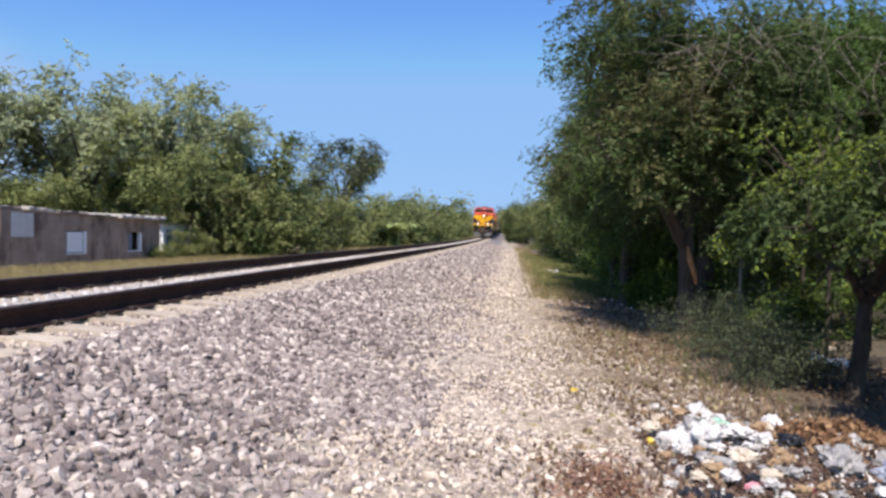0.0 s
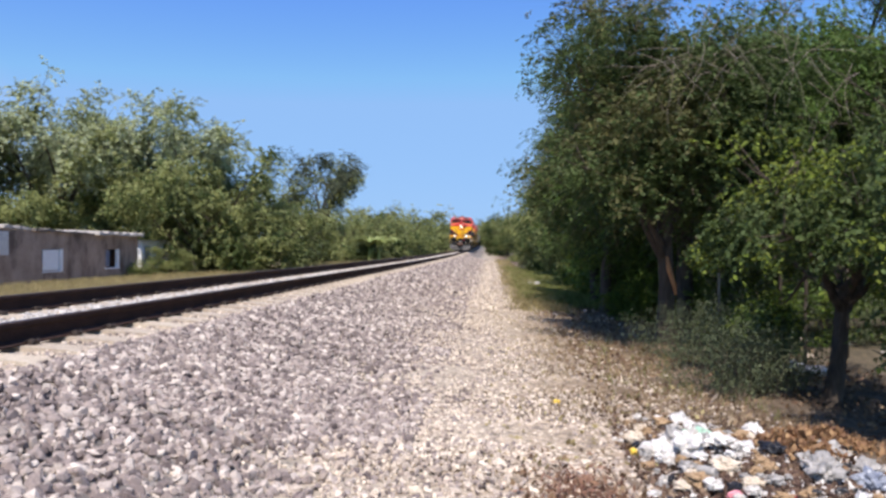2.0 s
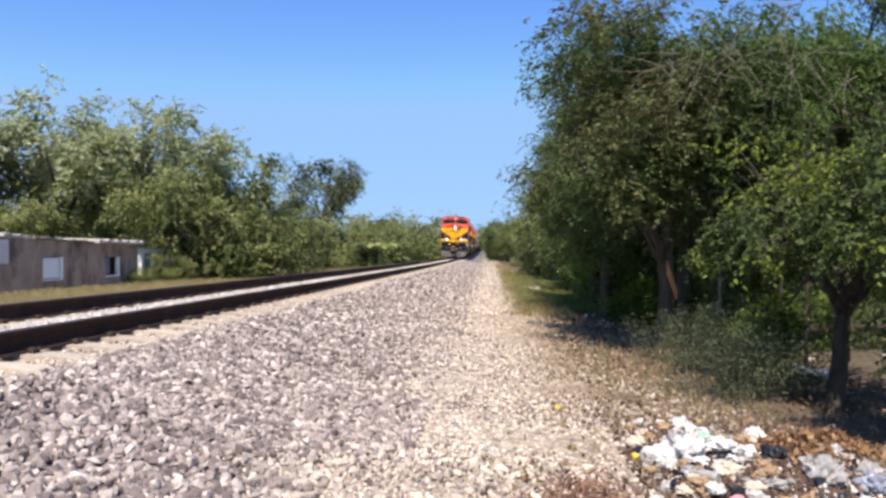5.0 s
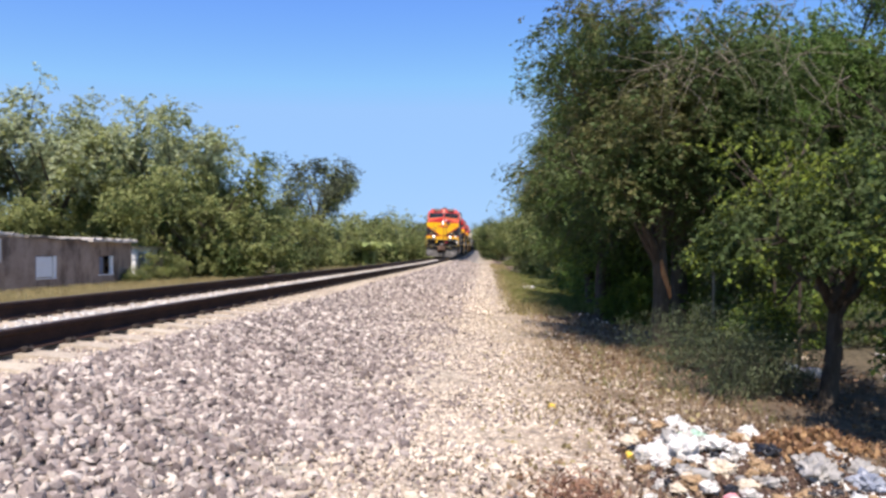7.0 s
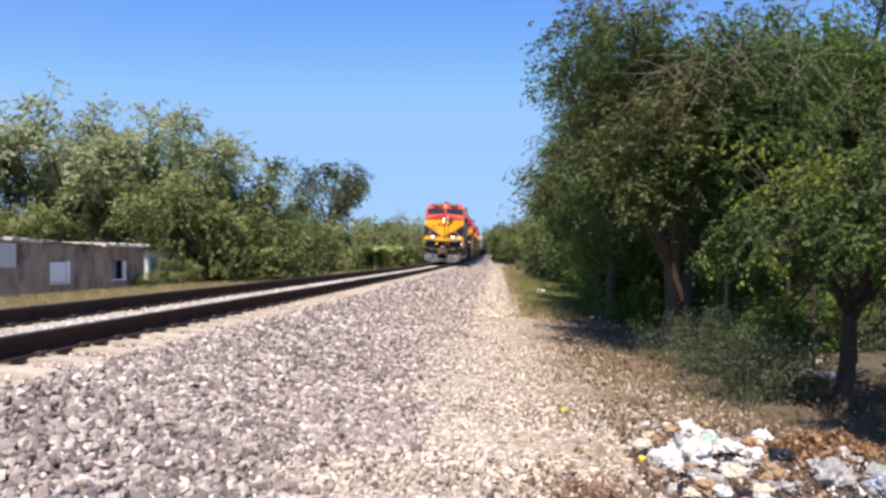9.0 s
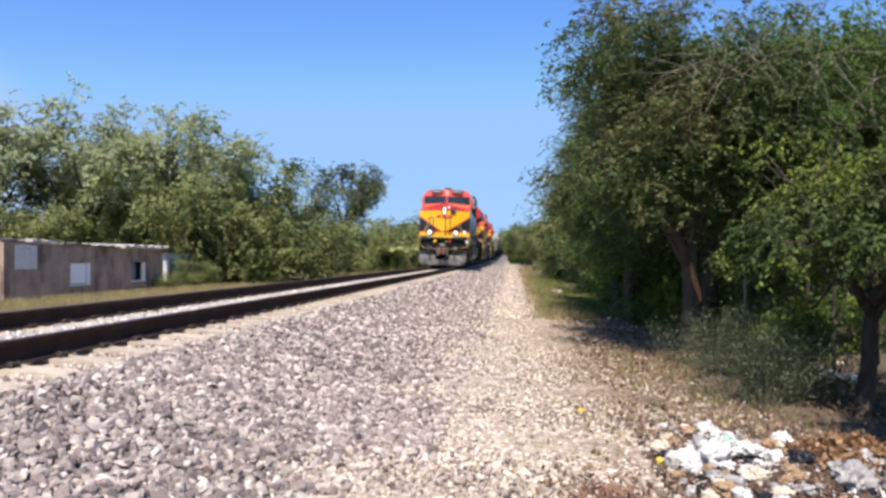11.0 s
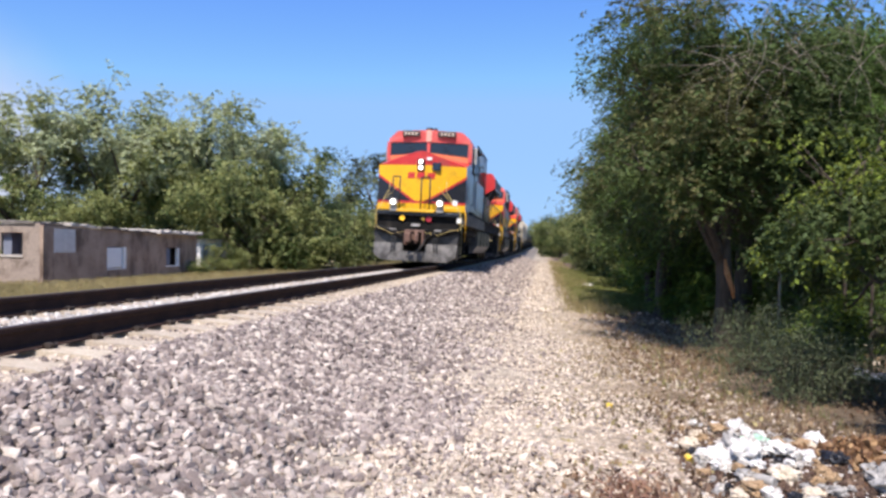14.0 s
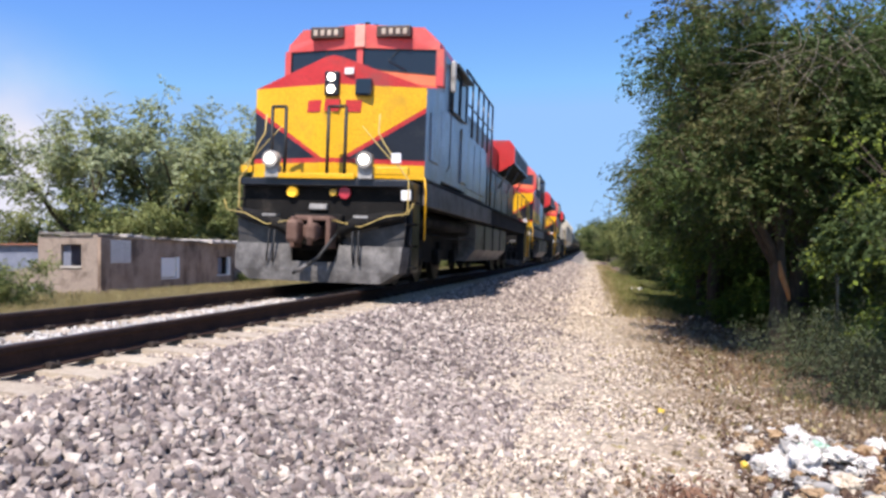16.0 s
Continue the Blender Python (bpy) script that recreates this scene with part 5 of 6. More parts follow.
def house():
    h = tagged(new("house"), "low unfinished grey cement-block house with flat slab roof", "house")
    X, Y0, Y1, Z0, Z1 = -21.0, 29.4, 43.6, -1.3, 1.34

    def slope(y):
        return 1.40 - 0.012 * (y - Y0)

    bm = bmesh.new()
    wall_with_holes(bm, "y", X, 0.15, Y0, Y1, Z0, Z1, [(34.1, 35.8, -0.54, 0.52), (39.9, 41.4, -0.52, 0.50)], slope)
    part("wall", bm, M_CEMENT, h)
    bm = bmesh.new()
    wall_with_holes(bm, "x", Y0, 0.15, -24.1, X - 0.152, Z0, Z1 + 0.1, [(-22.95, -21.95, 0.15, 1.1)], lambda x: 1.48 + 0.03 * math.sin(x * 5))
    part("wall", bm, M_CEMENTLIT, h, "bare sunlit cement end wall with a broken window")
    bm = bmesh.new()
    wall_with_holes(bm, "x", Y0 - 0.02, 0.15, -26.6, -24.1, Z0, 0.3, [(-24.55, -24.15, -1.3, -0.75)], lambda x: -0.25 + 0.5 * (x + 26.6) / 2.5 + 0.12 * math.sin(x * 7))
    part("broken_wall", bm, M_CEMENTLIT, h, "crumbling low wall stub with a hole")
    bm = bmesh.new()
    wall_with_holes(bm, "x", Y1 - 0.15, 0.15, -26.0, X - 0.152, Z0, 1.2, [])
    part("wall", bm, M_CEMENT, h)
    bm = bmesh.new()
    wall_with_holes(bm, "y", -25.85, 0.15, Y0 + 3, Y1 - 0.16, Z0, 1.2, [])
    part("wall", bm, M_CEMENT, h)
    # roof slabs, some broken and tilted
    for y0, y1, x0, x1, z, t, tilt, m in ((29.3, 31.2, -24.0, X - 0.35, 1.47, 0.07, 0.02, M_ROOFDARK), (31.25, 33.2, -23.9, X + 0.05, 1.42, 0.12, -0.01, M_SLAB),
                                          (33.3, 38.6, -26.0, X + 0.12, 1.37, 0.10, -0.025, M_ROOFDARK), (38.7, Y1 + 0.25, -26.1, X + 0.26, 1.27, 0.16, -0.005, M_SLAB)):
        bm, n, rings = bmesh.new(), max(int((y1 - y0) / 0.3), 3), []
        for k in range(n + 1):
            y, e, u = y0 + (y1 - y0) * k / n, x1 + 0.05 * math.sin(k * 2.7 + y0), t * (1 + 0.3 * math.sin(k * 1.9))
            rings.append([bm.verts.new(p) for p in ((x0, y, z), (e, y, z), (e, y, z + u), (x0, y, z + u))])
        for r0, r1 in zip(rings, rings[1:]):
            for k in range(4):
                bm.faces.new((r0[k], r0[(k + 1) % 4], r1[(k + 1) % 4], r1[k]))
        bm.faces.new(rings[0])
        bm.faces.new(rings[-1][::-1])
        bmesh.ops.recalc_face_normals(bm, faces=bm.faces)
        for v in bm.verts:
            v.co.z += 0.02 * math.sin(v.co.y * 2.1 + v.co.x) + tilt * (v.co.y - y0) - 0.03 * (v.co.x - X)
        part("roof_slab", bm, m, h, "thin broken concrete roof slab")
    bm = bmesh.new()
    box(bm, X - 0.10, X - 0.02, 34.16, 35.45, -0.5, 0.48, 0.01)
    part("window_board", bm, M_PANEL, h, "white board closing a window")
    for y0, y1, z0, z1 in ((35.55, 35.79, -0.53, 0.51), (34.1, 35.8, -0.60, -0.54)):
        block(h, "window_reveal", X - 0.14, X + 0.015, y0, y1, z0, z1, M_PANEL, 0.006)
    bm = bmesh.new()
    box(bm, X - 0.10, X + 0.012, 30.1, 31.6, 0.25, 1.28, 0.01)
    part("vent_block", bm, M_VENT, h, "pale concrete vent panel")
    for y0, y1, z0, z1 in ((41.18, 41.39, -0.51, 0.49), (39.8, 41.5, -0.58, -0.51)):
        block(h, "window_reveal", X - 0.14, X + 0.02, y0, y1, z0, z1, M_PANEL, 0.006)
    block(h, "window_curtain", X - 0.13, X - 0.09, 39.95, 40.5, -0.45, 0.45, M_TARP, 0.01, "faded blue cloth in the window")
    for x0, x1, z0, z1 in ((-22.95, -21.95, 0.05, 0.15),):
        block(h, "window_sill", x0 - 0.05, x1 + 0.05, Y0 - 0.05, Y0 + 0.12, z0, z1, M_SLAB, 0.01)
    block(h, "floor_slab", -25.7, X - 0.2, Y0 + 0.2, Y1 - 0.3, -1.2, -1.05, M_CEMENT, 0.01)
    return h


def shed(name, label, x0, x1, y0, y1, z1, wall, roof, overhang=0.25):
    s = tagged(new(name), label, "shed")
    for nm, c in (("wall", (x0, x1, y0, y0 + 0.1)), ("wall", (x0, x1, y1 - 0.1, y1)), ("wall", (x0, x0 + 0.1, y0 + 0.1, y1 - 0.1)), ("wall", (x1 - 0.1, x1, y0 + 0.1, y1 - 0.1))):
        block(s, nm, *c, -1.3, z1, wall, 0.008)
    block(s, "roof", x0 - overhang, x1 + overhang, y0 - overhang, y1 + overhang, z1, z1 + 0.06, roof, 0.01)
    block(s, "door", x1 - 0.02, x1 + 0.02, y0 + 0.4, y0 + 1.2, -1.2, 0.7, M_TARP, 0.01)
    return s


house()
shed("shed", "small white shed with sheet roof behind the house", -25.0, -22.0, 46.2, 50.5, 1.0, M_PANEL, M_SLAB)
shed("shed", "low blue shed with rusty red roof beyond the ruin", -30.5, -25.2, 33.0, 37.0, 1.15, M_TARP, M_ROOFRED)


def rubble():
    rng = np.random.default_rng(12)
    for k in range(16):
        x, y = rng.uniform(-26.4, -24.0), rng.uniform(28.4, 29.1)
        s = rng.uniform(0.2, 0.5)
        ob = tagged(raw("rubble_block", SHAPES[k % 12], STONE_FACES, M_CEMENTLIT), "broken block of cement rubble by the wall", "rubble", "rubble by the house")
        ob.matrix_basis = Matrix.Translation((x, y, float(lie(x, y)) + s * 0.2)) @ Matrix.Rotation(k * 1.3, 4, "Z") @ Matrix.Scale(s, 4)


rubble()

# ---- grass, undergrowth and litter ----
M_BAG = surface("crumpled white plastic", (0.72, 0.69, 0.64), (0.83, 0.80, 0.75), 12, 0.4, bump=0.5, fine=30, sub=0.2)
M_BAGWARM = surface("yellowed white plastic", (0.55, 0.51, 0.45), (0.70, 0.66, 0.60), 12, 0.5, bump=0.5, fine=30, sub=0.15)
M_BAGGREEN = surface("pale green plastic bag", (0.38, 0.62, 0.45), (0.5, 0.72, 0.56), 12, 0.35, bump=0.5, fine=30, sub=0.2)
M_BAGGREY = surface("cloudy clear plastic", (0.38, 0.36, 0.33), (0.52, 0.49, 0.45), 8, 0.3, bump=0.5, fine=25, sub=0.3)
M_BAGBLACK = surface("black plastic bag", (0.012, 0.012, 0.014), (0.025, 0.025, 0.028), 8, 0.35, bump=0.5, fine=25)
M_BAGBLUE = surface("blue-grey plastic bag", (0.20, 0.22, 0.27), (0.29, 0.31, 0.35), 8, 0.35, bump=0.5, fine=25)
M_CLOTH = surface("beige rag", (0.52, 0.43, 0.32), (0.62, 0.53, 0.41), 10, 0.9, bump=0.6, fine=50)
M_CLOTHRED = surface("red rag", (0.24, 0.03, 0.04), (0.32, 0.05, 0.06), 10, 0.85, bump=0.6, fine=50)
M_PINK = surface("pink plastic scrap", (0.72, 0.28, 0.32), (0.78, 0.36, 0.38), 10, 0.5)
M_YELLOW = surface("yellow plastic scrap", (0.78, 0.52, 0.05), (0.84, 0.6, 0.1), 10, 0.5)
M_CARD = surface("brown cardboard", (0.30, 0.20, 0.11), (0.38, 0.26, 0.15), 8, 0.9, bump=0.3, fine=40)
M_BURNT = surface("burnt refuse and soil", (0.055, 0.036, 0.027), (0.16, 0.10, 0.07), 8, 0.95, bump=0.6, fine=40, pieces=0.5)
M_LEAFLITTER = leafy("dead brown leaves", (0.15, 0.092, 0.052), (0.25, 0.165, 0.10), 0.45, 0.15)
M_TWIGRED = leafy("reddish dry twigs", (0.20, 0.105, 0.068), (0.30, 0.175, 0.12), 0.4, 0.1)
M_LEAFORANGE = leafy("orange dead leaves", (0.23, 0.13, 0.065), (0.33, 0.19, 0.10), 0.4, 0.2)


M_STRAW = leafy("brown straw", (0.23, 0.165, 0.095), (0.35, 0.265, 0.165), 0.4, 0.2)


def blades(x, y, height, width, rng, bend=0.35):
    """Grass blades, each a narrow bent strip of two quads."""
    n = len(x)
    base = np.stack([x, y, lie(x, y) - 0.02], -1)
    a = rng.uniform(0, 2 * math.pi, n)
    h = height * rng.uniform(0.5, 1.3, n)
    side = np.stack([np.cos(a), np.sin(a), np.zeros(n)], -1) * (width * rng.uniform(0.6, 1.3, n))[:, None]
    b = rng.uniform(0, 2 * math.pi, n)
    out = np.stack([np.cos(b), np.sin(b), np.zeros(n)], -1) * (h * bend * rng.uniform(0.3, 1.6, n))[:, None]
    up = np.zeros((n, 3))
    up[:, 2] = h
    v = np.stack([base - side, base + side, base + side * 0.7 + up * 0.6 + out * 0.35, base - side * 0.7 + up * 0.6 + out * 0.35,
                  base + up + out + side * 0.1, base + up + out - side * 0.1], 1).reshape(-1, 3)
    i = np.arange(n)[:, None] * 6
    f = np.concatenate([i + [0, 1, 2, 3], i + [3, 2, 4, 5]], 0)
    return v, f


def tufts(n, u0, u1, y0, y1, per, spread, rng):
    t = rng.uniform(0, 1, n)
    y = y0 * (y1 / y0) ** t
    u = rng.uniform(u0, u1, n)
    y2 = np.repeat(y, per) + rng.normal(size=n * per) * spread
    x2 = np.repeat(u + track_x(y), per) + rng.normal(size=n * per) * spread
    return x2, y2


def grass():
    rng = np.random.default_rng(41)
    for name, label, n, u0, u1, y0, y1, per, spread, h, w, m in (
            ("dry_grass", "dry straw-coloured grass on the verge of the path", 1000, 5.0, 7.6, 6.4, 15, 12, 0.10, 0.08, 0.004, M_STRAW),
            ("dry_grass", "dry straw-coloured grass on the verge of the path", 700, 4.9, 6.4, 18, 90, 14, 0.12, 0.20, 0.010, L_DRY),
            ("grass", "green grass on the verge under the trees", 1500, 5.3, 8.6, 21, 60, 14, 0.12, 0.20, 0.010, L_GRASS),
            ("grass", "sparse green weeds beside the litter", 36, 5.8, 7.6, 7.6, 13, 14, 0.06, 0.14, 0.004, L_GRASS),
            ("dry_grass", "yellowing grass between the track and the house", 4600, -18, -4.2, 15, 60, 12, 0.2, 0.24, 0.010, L_DRY),
            ("grass", "yellowing green grass between the track and the house", 700, -19, -5.0, 15, 70, 12, 0.2, 0.15, 0.012, L_GRASS),
            ("dry_grass", "dry brown grass along the far side of the track", 1500, -8, -3.6, 50, 160, 10, 0.3, 0.55, 0.03, L_DRY)):
        x, y = tufts(n, u0, u1, y0, y1, per, spread, rng)
        v, f = blades(x, y, h, w, rng)
        tagged(raw(name, v, f, m), label, "grass", kind="stuff")
    # dead leaves on the ground by the trees and the heap
    for n, u0, u1, y0, y1, s, m in ((6500, 5.4, 9.5, 5.6, 18, 0.035, M_LEAFLITTER), (350, 4.6, 5.6, 3.8, 5.6, 0.03, M_LEAFLITTER), (3500, 5.6, 10, 10, 32, 0.05, M_LEAFLITTER),
                                    (1500, 4.4, 6.6, 5, 20, 0.03, L_DRY)):
        x, y = band(n, u0, u1, y0, y1, rng)
        c = np.stack([x, y, lie(x, y) + rng.uniform(0.005, 0.03, n)], -1)
        v, f = leaves(c, s, 1.6, rng, 0)
        tagged(raw("fallen_leaves", v, f, m), "fallen brown leaves and straw on the gravel", "leaves", kind="stuff")


grass()


L_SHRUB = leafy("grey green shrub leaves", (0.085, 0.105, 0.052), (0.145, 0.168, 0.086))
M_VINE = surface("dry pale vine", (0.19, 0.155, 0.12), (0.30, 0.25, 0.195), 5, 0.9, bump=0.3, fine=40)


def undergrowth(name, label, height, spread, seed, stems, count, leaf, foliage):
    """A wispy plant: many thin upright stems with small leaves along them."""
    rng = np.random.default_rng(seed)
    ob = tagged(new(name), label, "bush", "undergrowth beneath the trees")
    bm, pts = bmesh.new(), []
    for k in range(stems):
        a, r = rng.uniform(0, 2 * math.pi), spread * math.sqrt(rng.uniform(0, 1)) * 0.5
        p = Vector((r * math.cos(a), r * math.sin(a), -0.03))
        d = Vector((math.cos(a) * rng.uniform(0, 0.7), math.sin(a) * rng.uniform(0, 0.7), 1)).normalized()
        path = [p]
        for i in range(4):
            d = (d + Vector(rng.normal(size=3)) * 0.18).normalized()
            path.append(path[-1] + d * height * rng.uniform(0.18, 0.32))
        tube(bm, path, [0.005, 0.0045, 0.004, 0.003, 0.0015], 4, cap=False)
        pts += path[1:]
    part("stem", bm, M_BARK, ob)
    P = np.array([tuple(p) for p in pts])
    c = P[rng.integers(0, len(P), count)] + np.clip(rng.normal(size=(count, 3)), -1.8, 1.8) * 0.09 * height
    c[:, 2] = np.maximum(c[:, 2], 0.02)
    v, f = leaves(c, leaf, 2.4, rng, 0.2)
    tagged(ob.children[0], kind="stuff")
    tagged(raw("foliage", v, f, foliage, ob), kind="stuff")
    return ob


def understorey():
    a = undergrowth("shrub", "wispy grey-green shrub beside the litter heap", 1.0, 1.3, 51, 44, 5200, 0.021, L_SHRUB)
    plant(a, 2.75, 9.0, 0, 0.75)
    b = undergrowth("shrub", "straggling green shrub in the shade of the trees", 1.5, 1.5, 52, 46, 5600, 0.028, L_SHRUB)
    plant(b, 3.7, 11.0, 0, 0.65)
    rng = np.random.default_rng(8)
    for ob, x, y, s in ((a, 3.4, 9.6, 0.7),  (a, 3.0, 11.9, 0.8), (b, 5.9, 16.4, 1.0),
                        (b, 6.4, 17.5, 1.2), (b, 6.8, 15, 0.7), (a, 6.5, 10, 0.7)):
        planted(ob, x, y, rng.uniform(0, 6.28), s)
    # thin saplings and dry lianas
    for k, (x, y, h, m) in enumerate(((4.9, 12.2, 3.2, M_BARK), (5.2, 14.0, 3.6, M_BARK), (4.4, 15.0, 3.4, M_BARKPALE), (5.9, 13.0, 3.2, M_BARK), (6.6, 12.6, 3.0, M_BARKPALE),
                                      (3.3, 20.6, 3.2, M_BARK), (4.3, 21.0, 3.4, M_BARK), (7.2, 11.2, 3.2, M_BARK), (5.6, 10.4, 2.8, M_BARK))):
        t = tagged(new("sapling"), "thin bare sapling stem under the canopy", "tree", "saplings under the canopy")
        bm = bmesh.new()
        z, lx, ly = 0.0, rng.uniform(-0.2, 0.2), rng.uniform(-0.2, 0.2)
        pts = [(lx * q * q, ly * q * q + 0.04 * math.sin(q * 9), h * q - 0.1) for q in (0, 0.2, 0.4, 0.6, 0.8, 1.0)]
        tube(bm, pts, [0.035, 0.03, 0.027, 0.024, 0.02, 0.012], 6)
        part("stem", bm, m, t)
        plant(t, x, y)
    # pale hanging twigs over the crown
    rng = np.random.default_rng(77)
    v = tagged(new("dry_vine"), "pale leafless vine hanging over the tree crown", "vine")
    for k in range(76):
        bm = bmesh.new()
        x, y, z = rng.uniform(2.4, 5.4), rng.uniform(11.1, 12.4), rng.uniform(3.1, 5.0)
        p, d, pts = Vector((x, y, z)), Vector((rng.uniform(-1.0, 0.5), rng.uniform(-0.3, 0.2), rng.uniform(-0.6, 0.35))), []
        for i in range(10):
            pts.append(p.copy())
            d = (d + Vector(rng.normal(size=3)) * 0.2 + Vector((0, 0, -0.13))).normalized()
            p = p + d * rng.uniform(0.08, 0.19)
        tube(bm, pts, [0.0054 - 0.00042 * i for i in range(10)], 4, cap=False)
        part("twig", bm, M_VINE, v)
    # torn orange bark on the big trunk, and a fallen log
    s = tagged(new("torn_bark"), "torn orange strip of bark hanging on the trunk", "bark")
    bm = bmesh.new()
    tube(bm, [(0, 0, 0.95), (0.05, -0.02, 0.6), (0.16, -0.05, 0.25), (0.2, -0.05, 0.0)], [0.03, 0.07, 0.06, 0.03], 6)
    part("strip", bm, M_BARKRED, s)
    s.matrix_basis = Matrix.Translation((3.06, 13.50, -0.22)) @ Matrix.Scale(0.7, 4)
    g = tagged(new("fallen_log"), "dark fallen log lying under the trees", "log")
    bm = bmesh.new()
    tube(bm, [(0, 0, 0), (0.9, 0.1, 0.1), (1.9, 0.0, 0.13), (2.8, -0.1, 0.3)], [0.10, 0.10, 0.09, 0.06], 8)
    part("trunk", bm, M_BARK, g)
    g.matrix_basis = Matrix.Translation((5.4, 14.6, float(lie(5.4, 14.6)) + 0.3))


understorey()


def crumpled(name, label, category, material, size, seed, folds=0.35, parent_group="litter heap"):
    """A crumpled sheet, bag or rag: a lumpy closed skin with sharp folds."""
    rng = np.random.default_rng(seed)
    bm = bmesh.new()
    bmesh.ops.create_icosphere(bm, subdivisions=4 if max(size) > 0.16 else 3, radius=0.5)
    off = Vector(rng.uniform(-50, 50, 3))
    for v in bm.verts:
        q = v.co * 3.0 + off
        k = abs(noise.noise(q)) * 1.4 + abs(noise.noise(q * 2.3)) * 0.8 + abs(noise.noise(q * 5.1)) * 0.35
        v.co = v.co * (1 - folds + folds * 1.6 * k)
        v.co = Vector((v.co.x * size[0], v.co.y * size[1], max(v.co.z, -0.28) * size[2]))
    for f in bm.faces:
        f.smooth = rng.uniform() < 0.3
    return tagged(part(name, bm, material), label, category, parent_group)


def mound(x, y):
    """How far the refuse is heaped above the ground."""
    return 0.17 * np.exp(-((x - 2.05) / 0.75) ** 2 - ((y - 5.45) / 0.85) ** 2)


def rest(ob, x, y, z=0.0, turn=0.0):
    ob.matrix_basis = Matrix.Translation((x, y, float(lie(x, y) + mound(x, y)) + z)) @ Matrix.Rotation(turn, 4, "Z")
    return ob


def bottle(label, glass, r=0.035, l=0.22):
    o = tagged(new("bottle"), label, "bottle", "litter heap")
    bm = bmesh.new()
    tube(bm, [(0, 0, 0), (0, 0.01, 0), (0, l * 0.6, 0), (0, l * 0.8, 0), (0, l * 0.92, 0)], [r * 0.8, r, r, r * 0.45, r * 0.36], 12)
    part("body", bm, glass, o)
    bm = bmesh.new()
    tube(bm, [(0, l * 0.92, 0), (0, l, 0)], r * 0.42, 10)
    part("cap", bm, M_BAGBLUE, o)
    return o


def litter():
    rng = np.random.default_rng(61)
    things = [("plastic_bag", "large crumpled white plastic bag on the litter heap", "bag", M_BAG, (0.24, 0.2, 0.19), 1.40, 5.55, 0.06),
              ("plastic_bag", "torn white plastic bag on the litter heap", "bag", M_BAG, (0.22, 0.2, 0.18), 1.20, 5.55, 0.02),
              ("plastic_bag", "torn white plastic bag on the litter heap", "bag", M_BAG, (0.22, 0.2, 0.17), 1.66, 5.72, 0.02),
              ("paper_sheet", "crumpled white paper sheet lying on dry grass", "paper", M_BAG, (0.36, 0.16, 0.12), 1.70, 7.05, 0.02),
              ("paper_sheet", "small crumpled white paper near the bags", "paper", M_BAG, (0.20, 0.16, 0.12), 1.75, 6.65, 0.02),
              ("plastic_bag", "pale green plastic bag on the white ones", "bag", M_BAGGREEN, (0.24, 0.16, 0.10), 1.55, 5.85, 0.07),
              ("rag", "beige rag at the edge of the heap", "rag", M_CLOTH, (0.16, 0.14, 0.12), 1.10, 5.92, 0.03),
              ("plastic_bag", "round knotted white bag among the refuse", "bag", M_BAG, (0.17, 0.16, 0.17), 2.23, 6.65, 0.05),
              ("plastic_bag", "black plastic bag half buried in refuse", "bag", M_BAGBLACK, (0.18, 0.16, 0.14), 2.32, 6.42, 0.04),
              ("plastic_bag", "cloudy clear plastic bag full of refuse", "bag", M_BAGGREY, (0.30, 0.24, 0.20), 2.16, 5.12, 0.04),
              ("plastic_bag", "blue-grey plastic bag beside the clear one", "bag", M_BAGBLUE, (0.22, 0.2, 0.15), 2.48, 5.12, 0.04),
              ("rag", "dark red rag in the burnt refuse", "rag", M_CLOTHRED, (0.11, 0.06, 0.05), 1.82, 4.75, 0.0),
              ("plastic_scrap", "pink plastic scrap at the edge of the heap", "litter", M_PINK, (0.10, 0.05, 0.05), 1.48, 4.72, 0.02),
              ("plastic_scrap", "yellow plastic scrap lying on the gravel", "litter", M_YELLOW, (0.09, 0.05, 0.05), 0.62, 7.3, 0.015),
              ("plastic_scrap", "yellow plastic scrap lying on the gravel", "litter", M_YELLOW, (0.09, 0.05, 0.05), 1.02, 5.55, 0.02),
              ("plastic_bag", "white bag lying in the shade of the trees", "bag", M_BAG, (0.4, 0.3, 0.22), 4.4, 11.5, 0.04),
              ("plastic_bag", "white bag lying in the shade of the trees", "bag", M_BAG, (0.5, 0.3, 0.22), 5.5, 10.3, 0.04),
              ("plastic_bag", "white bag lying in the shade of the trees", "bag", M_BAG, (0.6, 0.4, 0.25), 6.2, 16.5, 0.04),
              ("paper_sheet", "white scrap on the green verge", "paper", M_BAG, (0.7, 0.5, 0.2), 1.75, 33.0, 0.05),
              ("rag", "faded red cloth in the clearing behind the trees", "rag", M_CLOTHRED, (0.9, 0.5, 0.5), 8.4, 20.0, 0.5),
              ("plastic_bag", "grey bag in the refuse behind the bottle", "bag", M_BAGGREY, (0.24, 0.2, 0.16), 2.55, 6.0, 0.04),
              ("rag", "brown rag among the refuse", "rag", M_CARD, (0.2, 0.16, 0.12), 1.95, 6.05, 0.03),
              ("rag", "brown rag among the refuse", "rag", M_CARD, (0.17, 0.12, 0.10), 1.30, 4.9, 0.03),
              ("rag", "beige rag among the refuse", "rag", M_CLOTH, (0.22, 0.2, 0.12), 1.55, 5.15, 0.03),
              ("rag", "dark rag among the refuse", "rag", M_BAGBLACK, (0.2, 0.18, 0.10), 2.0, 5.55, 0.03),
              ("plastic_bag", "dirty grey bag among the refuse", "bag", M_BAGGREY, (0.2, 0.2, 0.13), 2.62, 5.5, 0.04)]
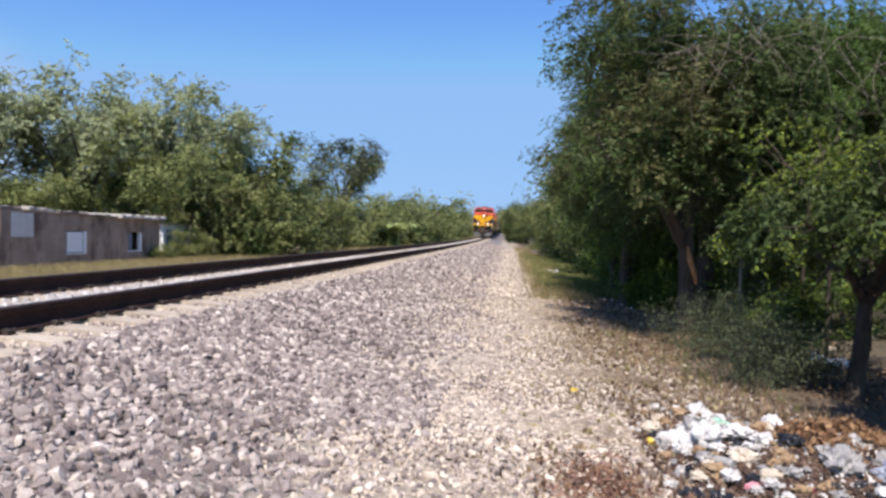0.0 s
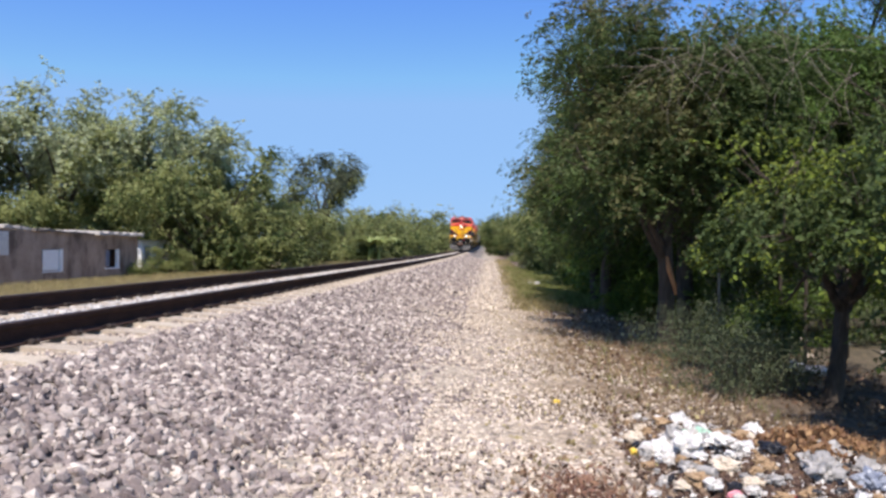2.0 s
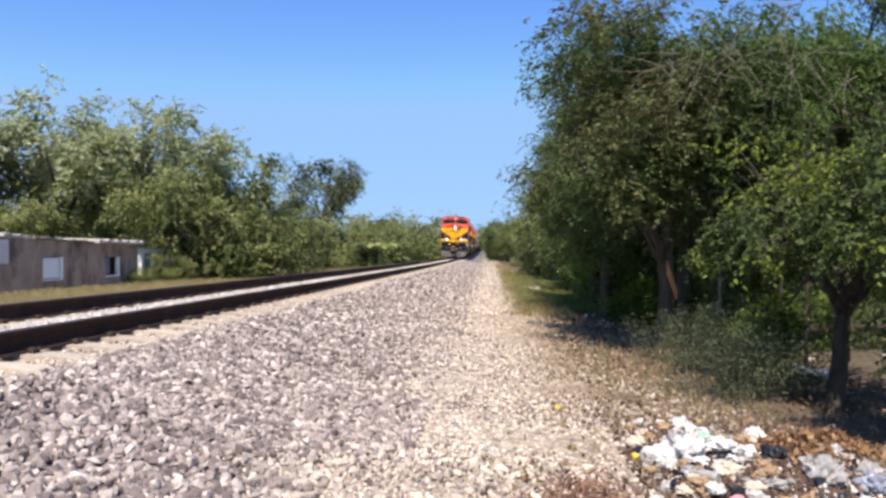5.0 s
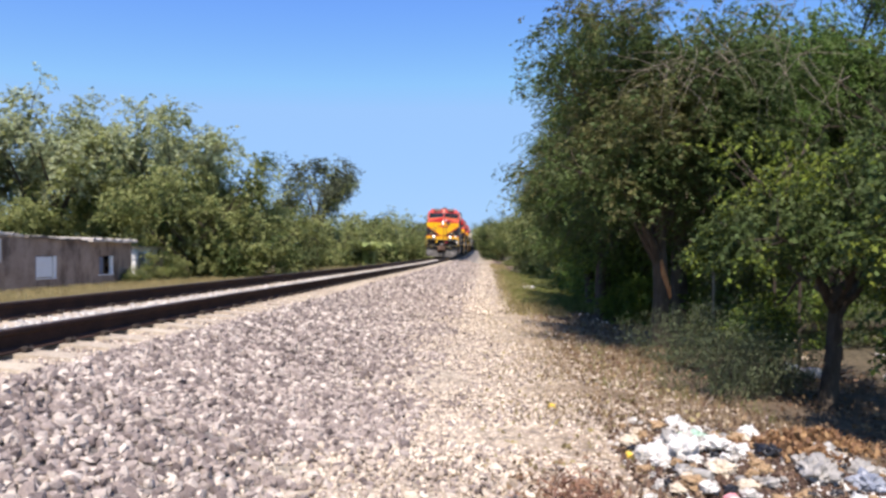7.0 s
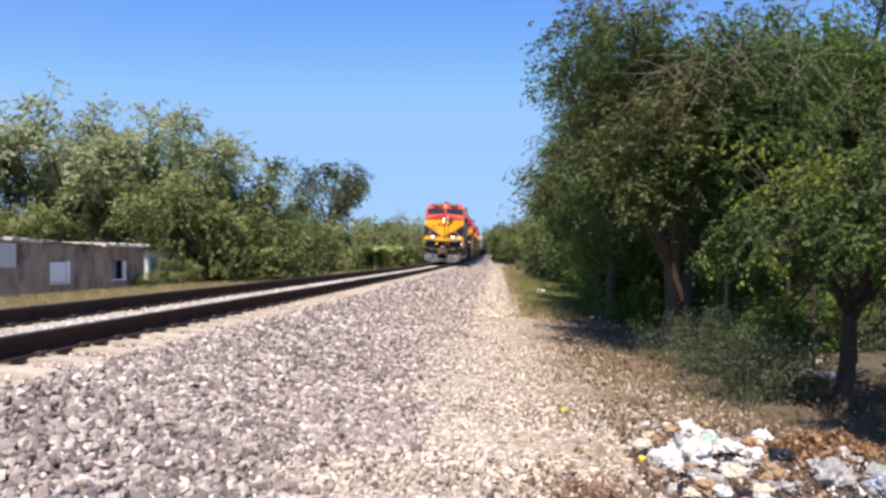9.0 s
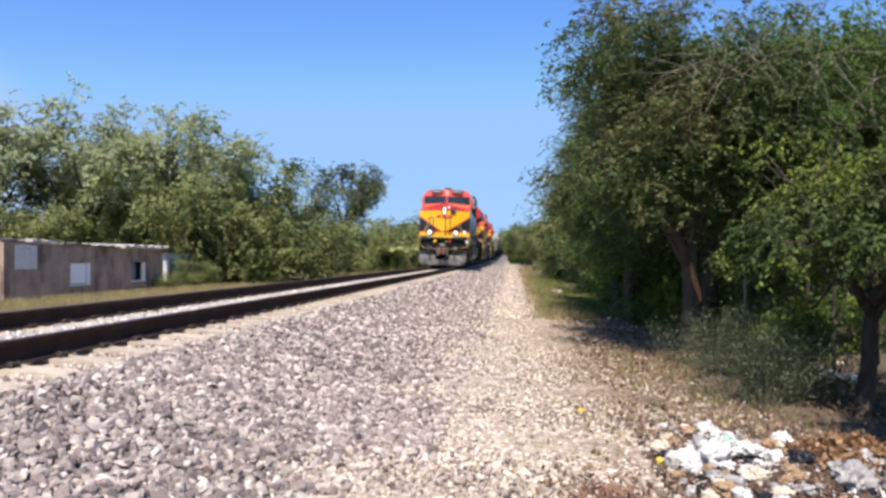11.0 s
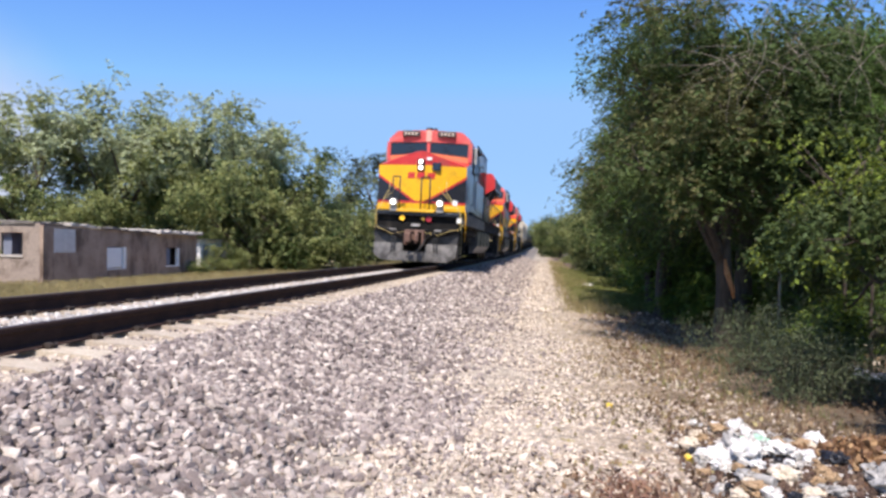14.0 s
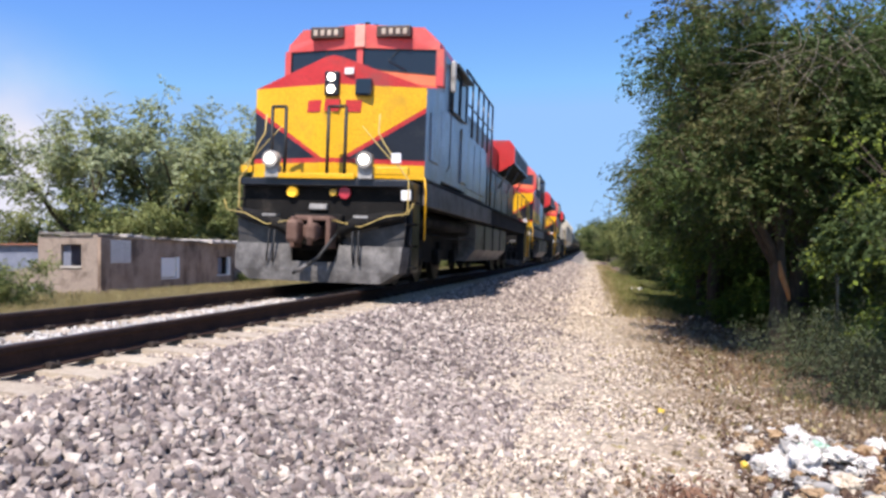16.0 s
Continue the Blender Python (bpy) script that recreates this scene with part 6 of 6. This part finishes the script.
    for k, (name, label, cat, m, size, x, y, z) in enumerate(things):
        rest(crumpled(name, label, cat, m, size, 100 + k), x, y, z, rng.uniform(0, 6.28))
    for k in range(24):                      # the torn white bags spill over one another
        a, r = rng.uniform(0, 6.28), math.sqrt(rng.uniform(0, 1))
        w = rng.uniform(0.07, 0.16)
        m = (M_BAG, M_BAGWARM, M_BAGWARM, M_BAG, M_BAGGREY)[k % 5]
        nm = {M_BAGWARM.name: "off-white torn sheet in the white heap", M_BAGGREY.name: "cloudy plastic film in the white heap"}.get(m.name, "crumpled white bag in the white heap")
        x, y = 1.45 + 0.40 * r * math.cos(a), 5.6 + 0.34 * r * math.sin(a)
        rest(crumpled("plastic_bag", nm, "bag", m, (w, w * rng.uniform(0.5, 0.9), w * rng.uniform(0.5, 0.9)), 600 + k, 0.55), x, y, 0.02 + 0.10 * (1 - r), rng.uniform(0, 6.28))
    for k in range(272):                      # scraps strewn between the bags
        m = (M_BAGWARM, M_CARD, M_BAGGREY, M_CLOTH, M_BAG, M_CARD, M_BAGBLACK, M_BAGGREY, M_BAGBLACK)[k % 9]
        s = 0.04 + 0.11 * rng.uniform() ** 1.6
        y = rng.uniform(4.1, 6.9)
        x = rng.uniform(1.05, 2.9) - 0.1 * (5.5 - y)
        nm = {M_CARD.name: "brown cardboard scrap in the refuse", M_CLOTH.name: "beige rag scrap in the refuse", M_BAGBLACK.name: "black plastic scrap in the refuse",
              M_BAGGREY.name: "grey plastic scrap in the refuse"}.get(m.name, "white plastic scrap in the refuse")
        nm = "yellowed plastic scrap in the refuse" if m is M_BAGWARM else nm
        rest(crumpled("scrap", nm, "litter", m, (s, s * rng.uniform(0.5, 0.9), s * 0.6), 1000 + k, 0.5), x, y, rng.uniform(0.0, 0.05), rng.uniform(0, 6.28))
    for k in range(26):                      # bags and scraps lying in the clearing behind the trees
        m = (M_BAG, M_BAGGREY, M_CLOTH)[k % 3]
        s = rng.uniform(0.15, 0.5)
        nm = ("white plastic scrap under the trees", "grey plastic scrap under the trees", "beige rag scrap under the trees")[k % 3]
        rest(crumpled("scrap", nm, "litter", m, (s, s * 0.7, s * 0.4), 400 + k, parent_group="litter under the trees"), rng.uniform(4.6, 8.5), rng.uniform(10, 18), 0.02, rng.uniform(0, 6.28))
    for k, (x, y, m) in enumerate(((1.9, 6.35, M_BAGGREY), (2.45, 5.75, M_BAGGREEN), (1.45, 5.0, M_BAGGREY))):
        b = bottle("discarded plastic bottle lying in the refuse", m)
        rest(b, x, y, 0.04, rng.uniform(0, 6.28))
    # dark burnt bits and soil, and the orange leaf pile
    n = 15000
    x, y = rng.normal(2.05, 0.5, n), rng.normal(5.4, 0.75, n)
    keep = (x > 0.95)
    heap("burnt_refuse", x[keep], y[keep], rng.uniform(0.02, 0.07, keep.sum()), M_BURNT, None, rng, 0.2,
         (lie(x, y) + mound(x, y) * rng.uniform(0, 1, n) ** 0.4)[keep], M_BAGWARM, 0.13)
    tagged(bpy.data.objects["burnt_refuse"], "dark burnt refuse and soil of the litter heap", "refuse", kind="stuff")
    for px, py, n in ((2.85, 6.7, 1300), (2.25, 5.75, 1100)):
        a = rng.normal(size=(n, 2)) * (0.28, 0.2)
        x, y = px + a[:, 0], py + a[:, 1]
        z = lie(x, y) + mound(x, y) + 0.16 * np.exp(-(a ** 2).sum(1) * 9) * rng.uniform(0.3, 1, n)
        v, f = leaves(np.stack([x, y, z], -1), 0.035, 1.7, rng, 0)
        tagged(raw("leaf_pile", v, f, M_LEAFORANGE), "small pile of orange-brown dead leaves", "leaves", kind="stuff")
    # reddish dry patch on the gravel
    n = 950
    a = rng.normal(size=(n, 2)) * (0.16, 0.30)
    x, y = 0.55 + a[:, 0], 4.5 + a[:, 1]
    v, f = leaves(np.stack([x, y, lie(x, y) + rng.uniform(0.01, 0.05, n)], -1), 0.016, 4.0, rng, 0)
    tagged(raw("dry_twigs", v, f, M_TWIGRED), "patch of reddish dry twigs on the gravel", "twigs", kind="stuff")


litter()
motions()
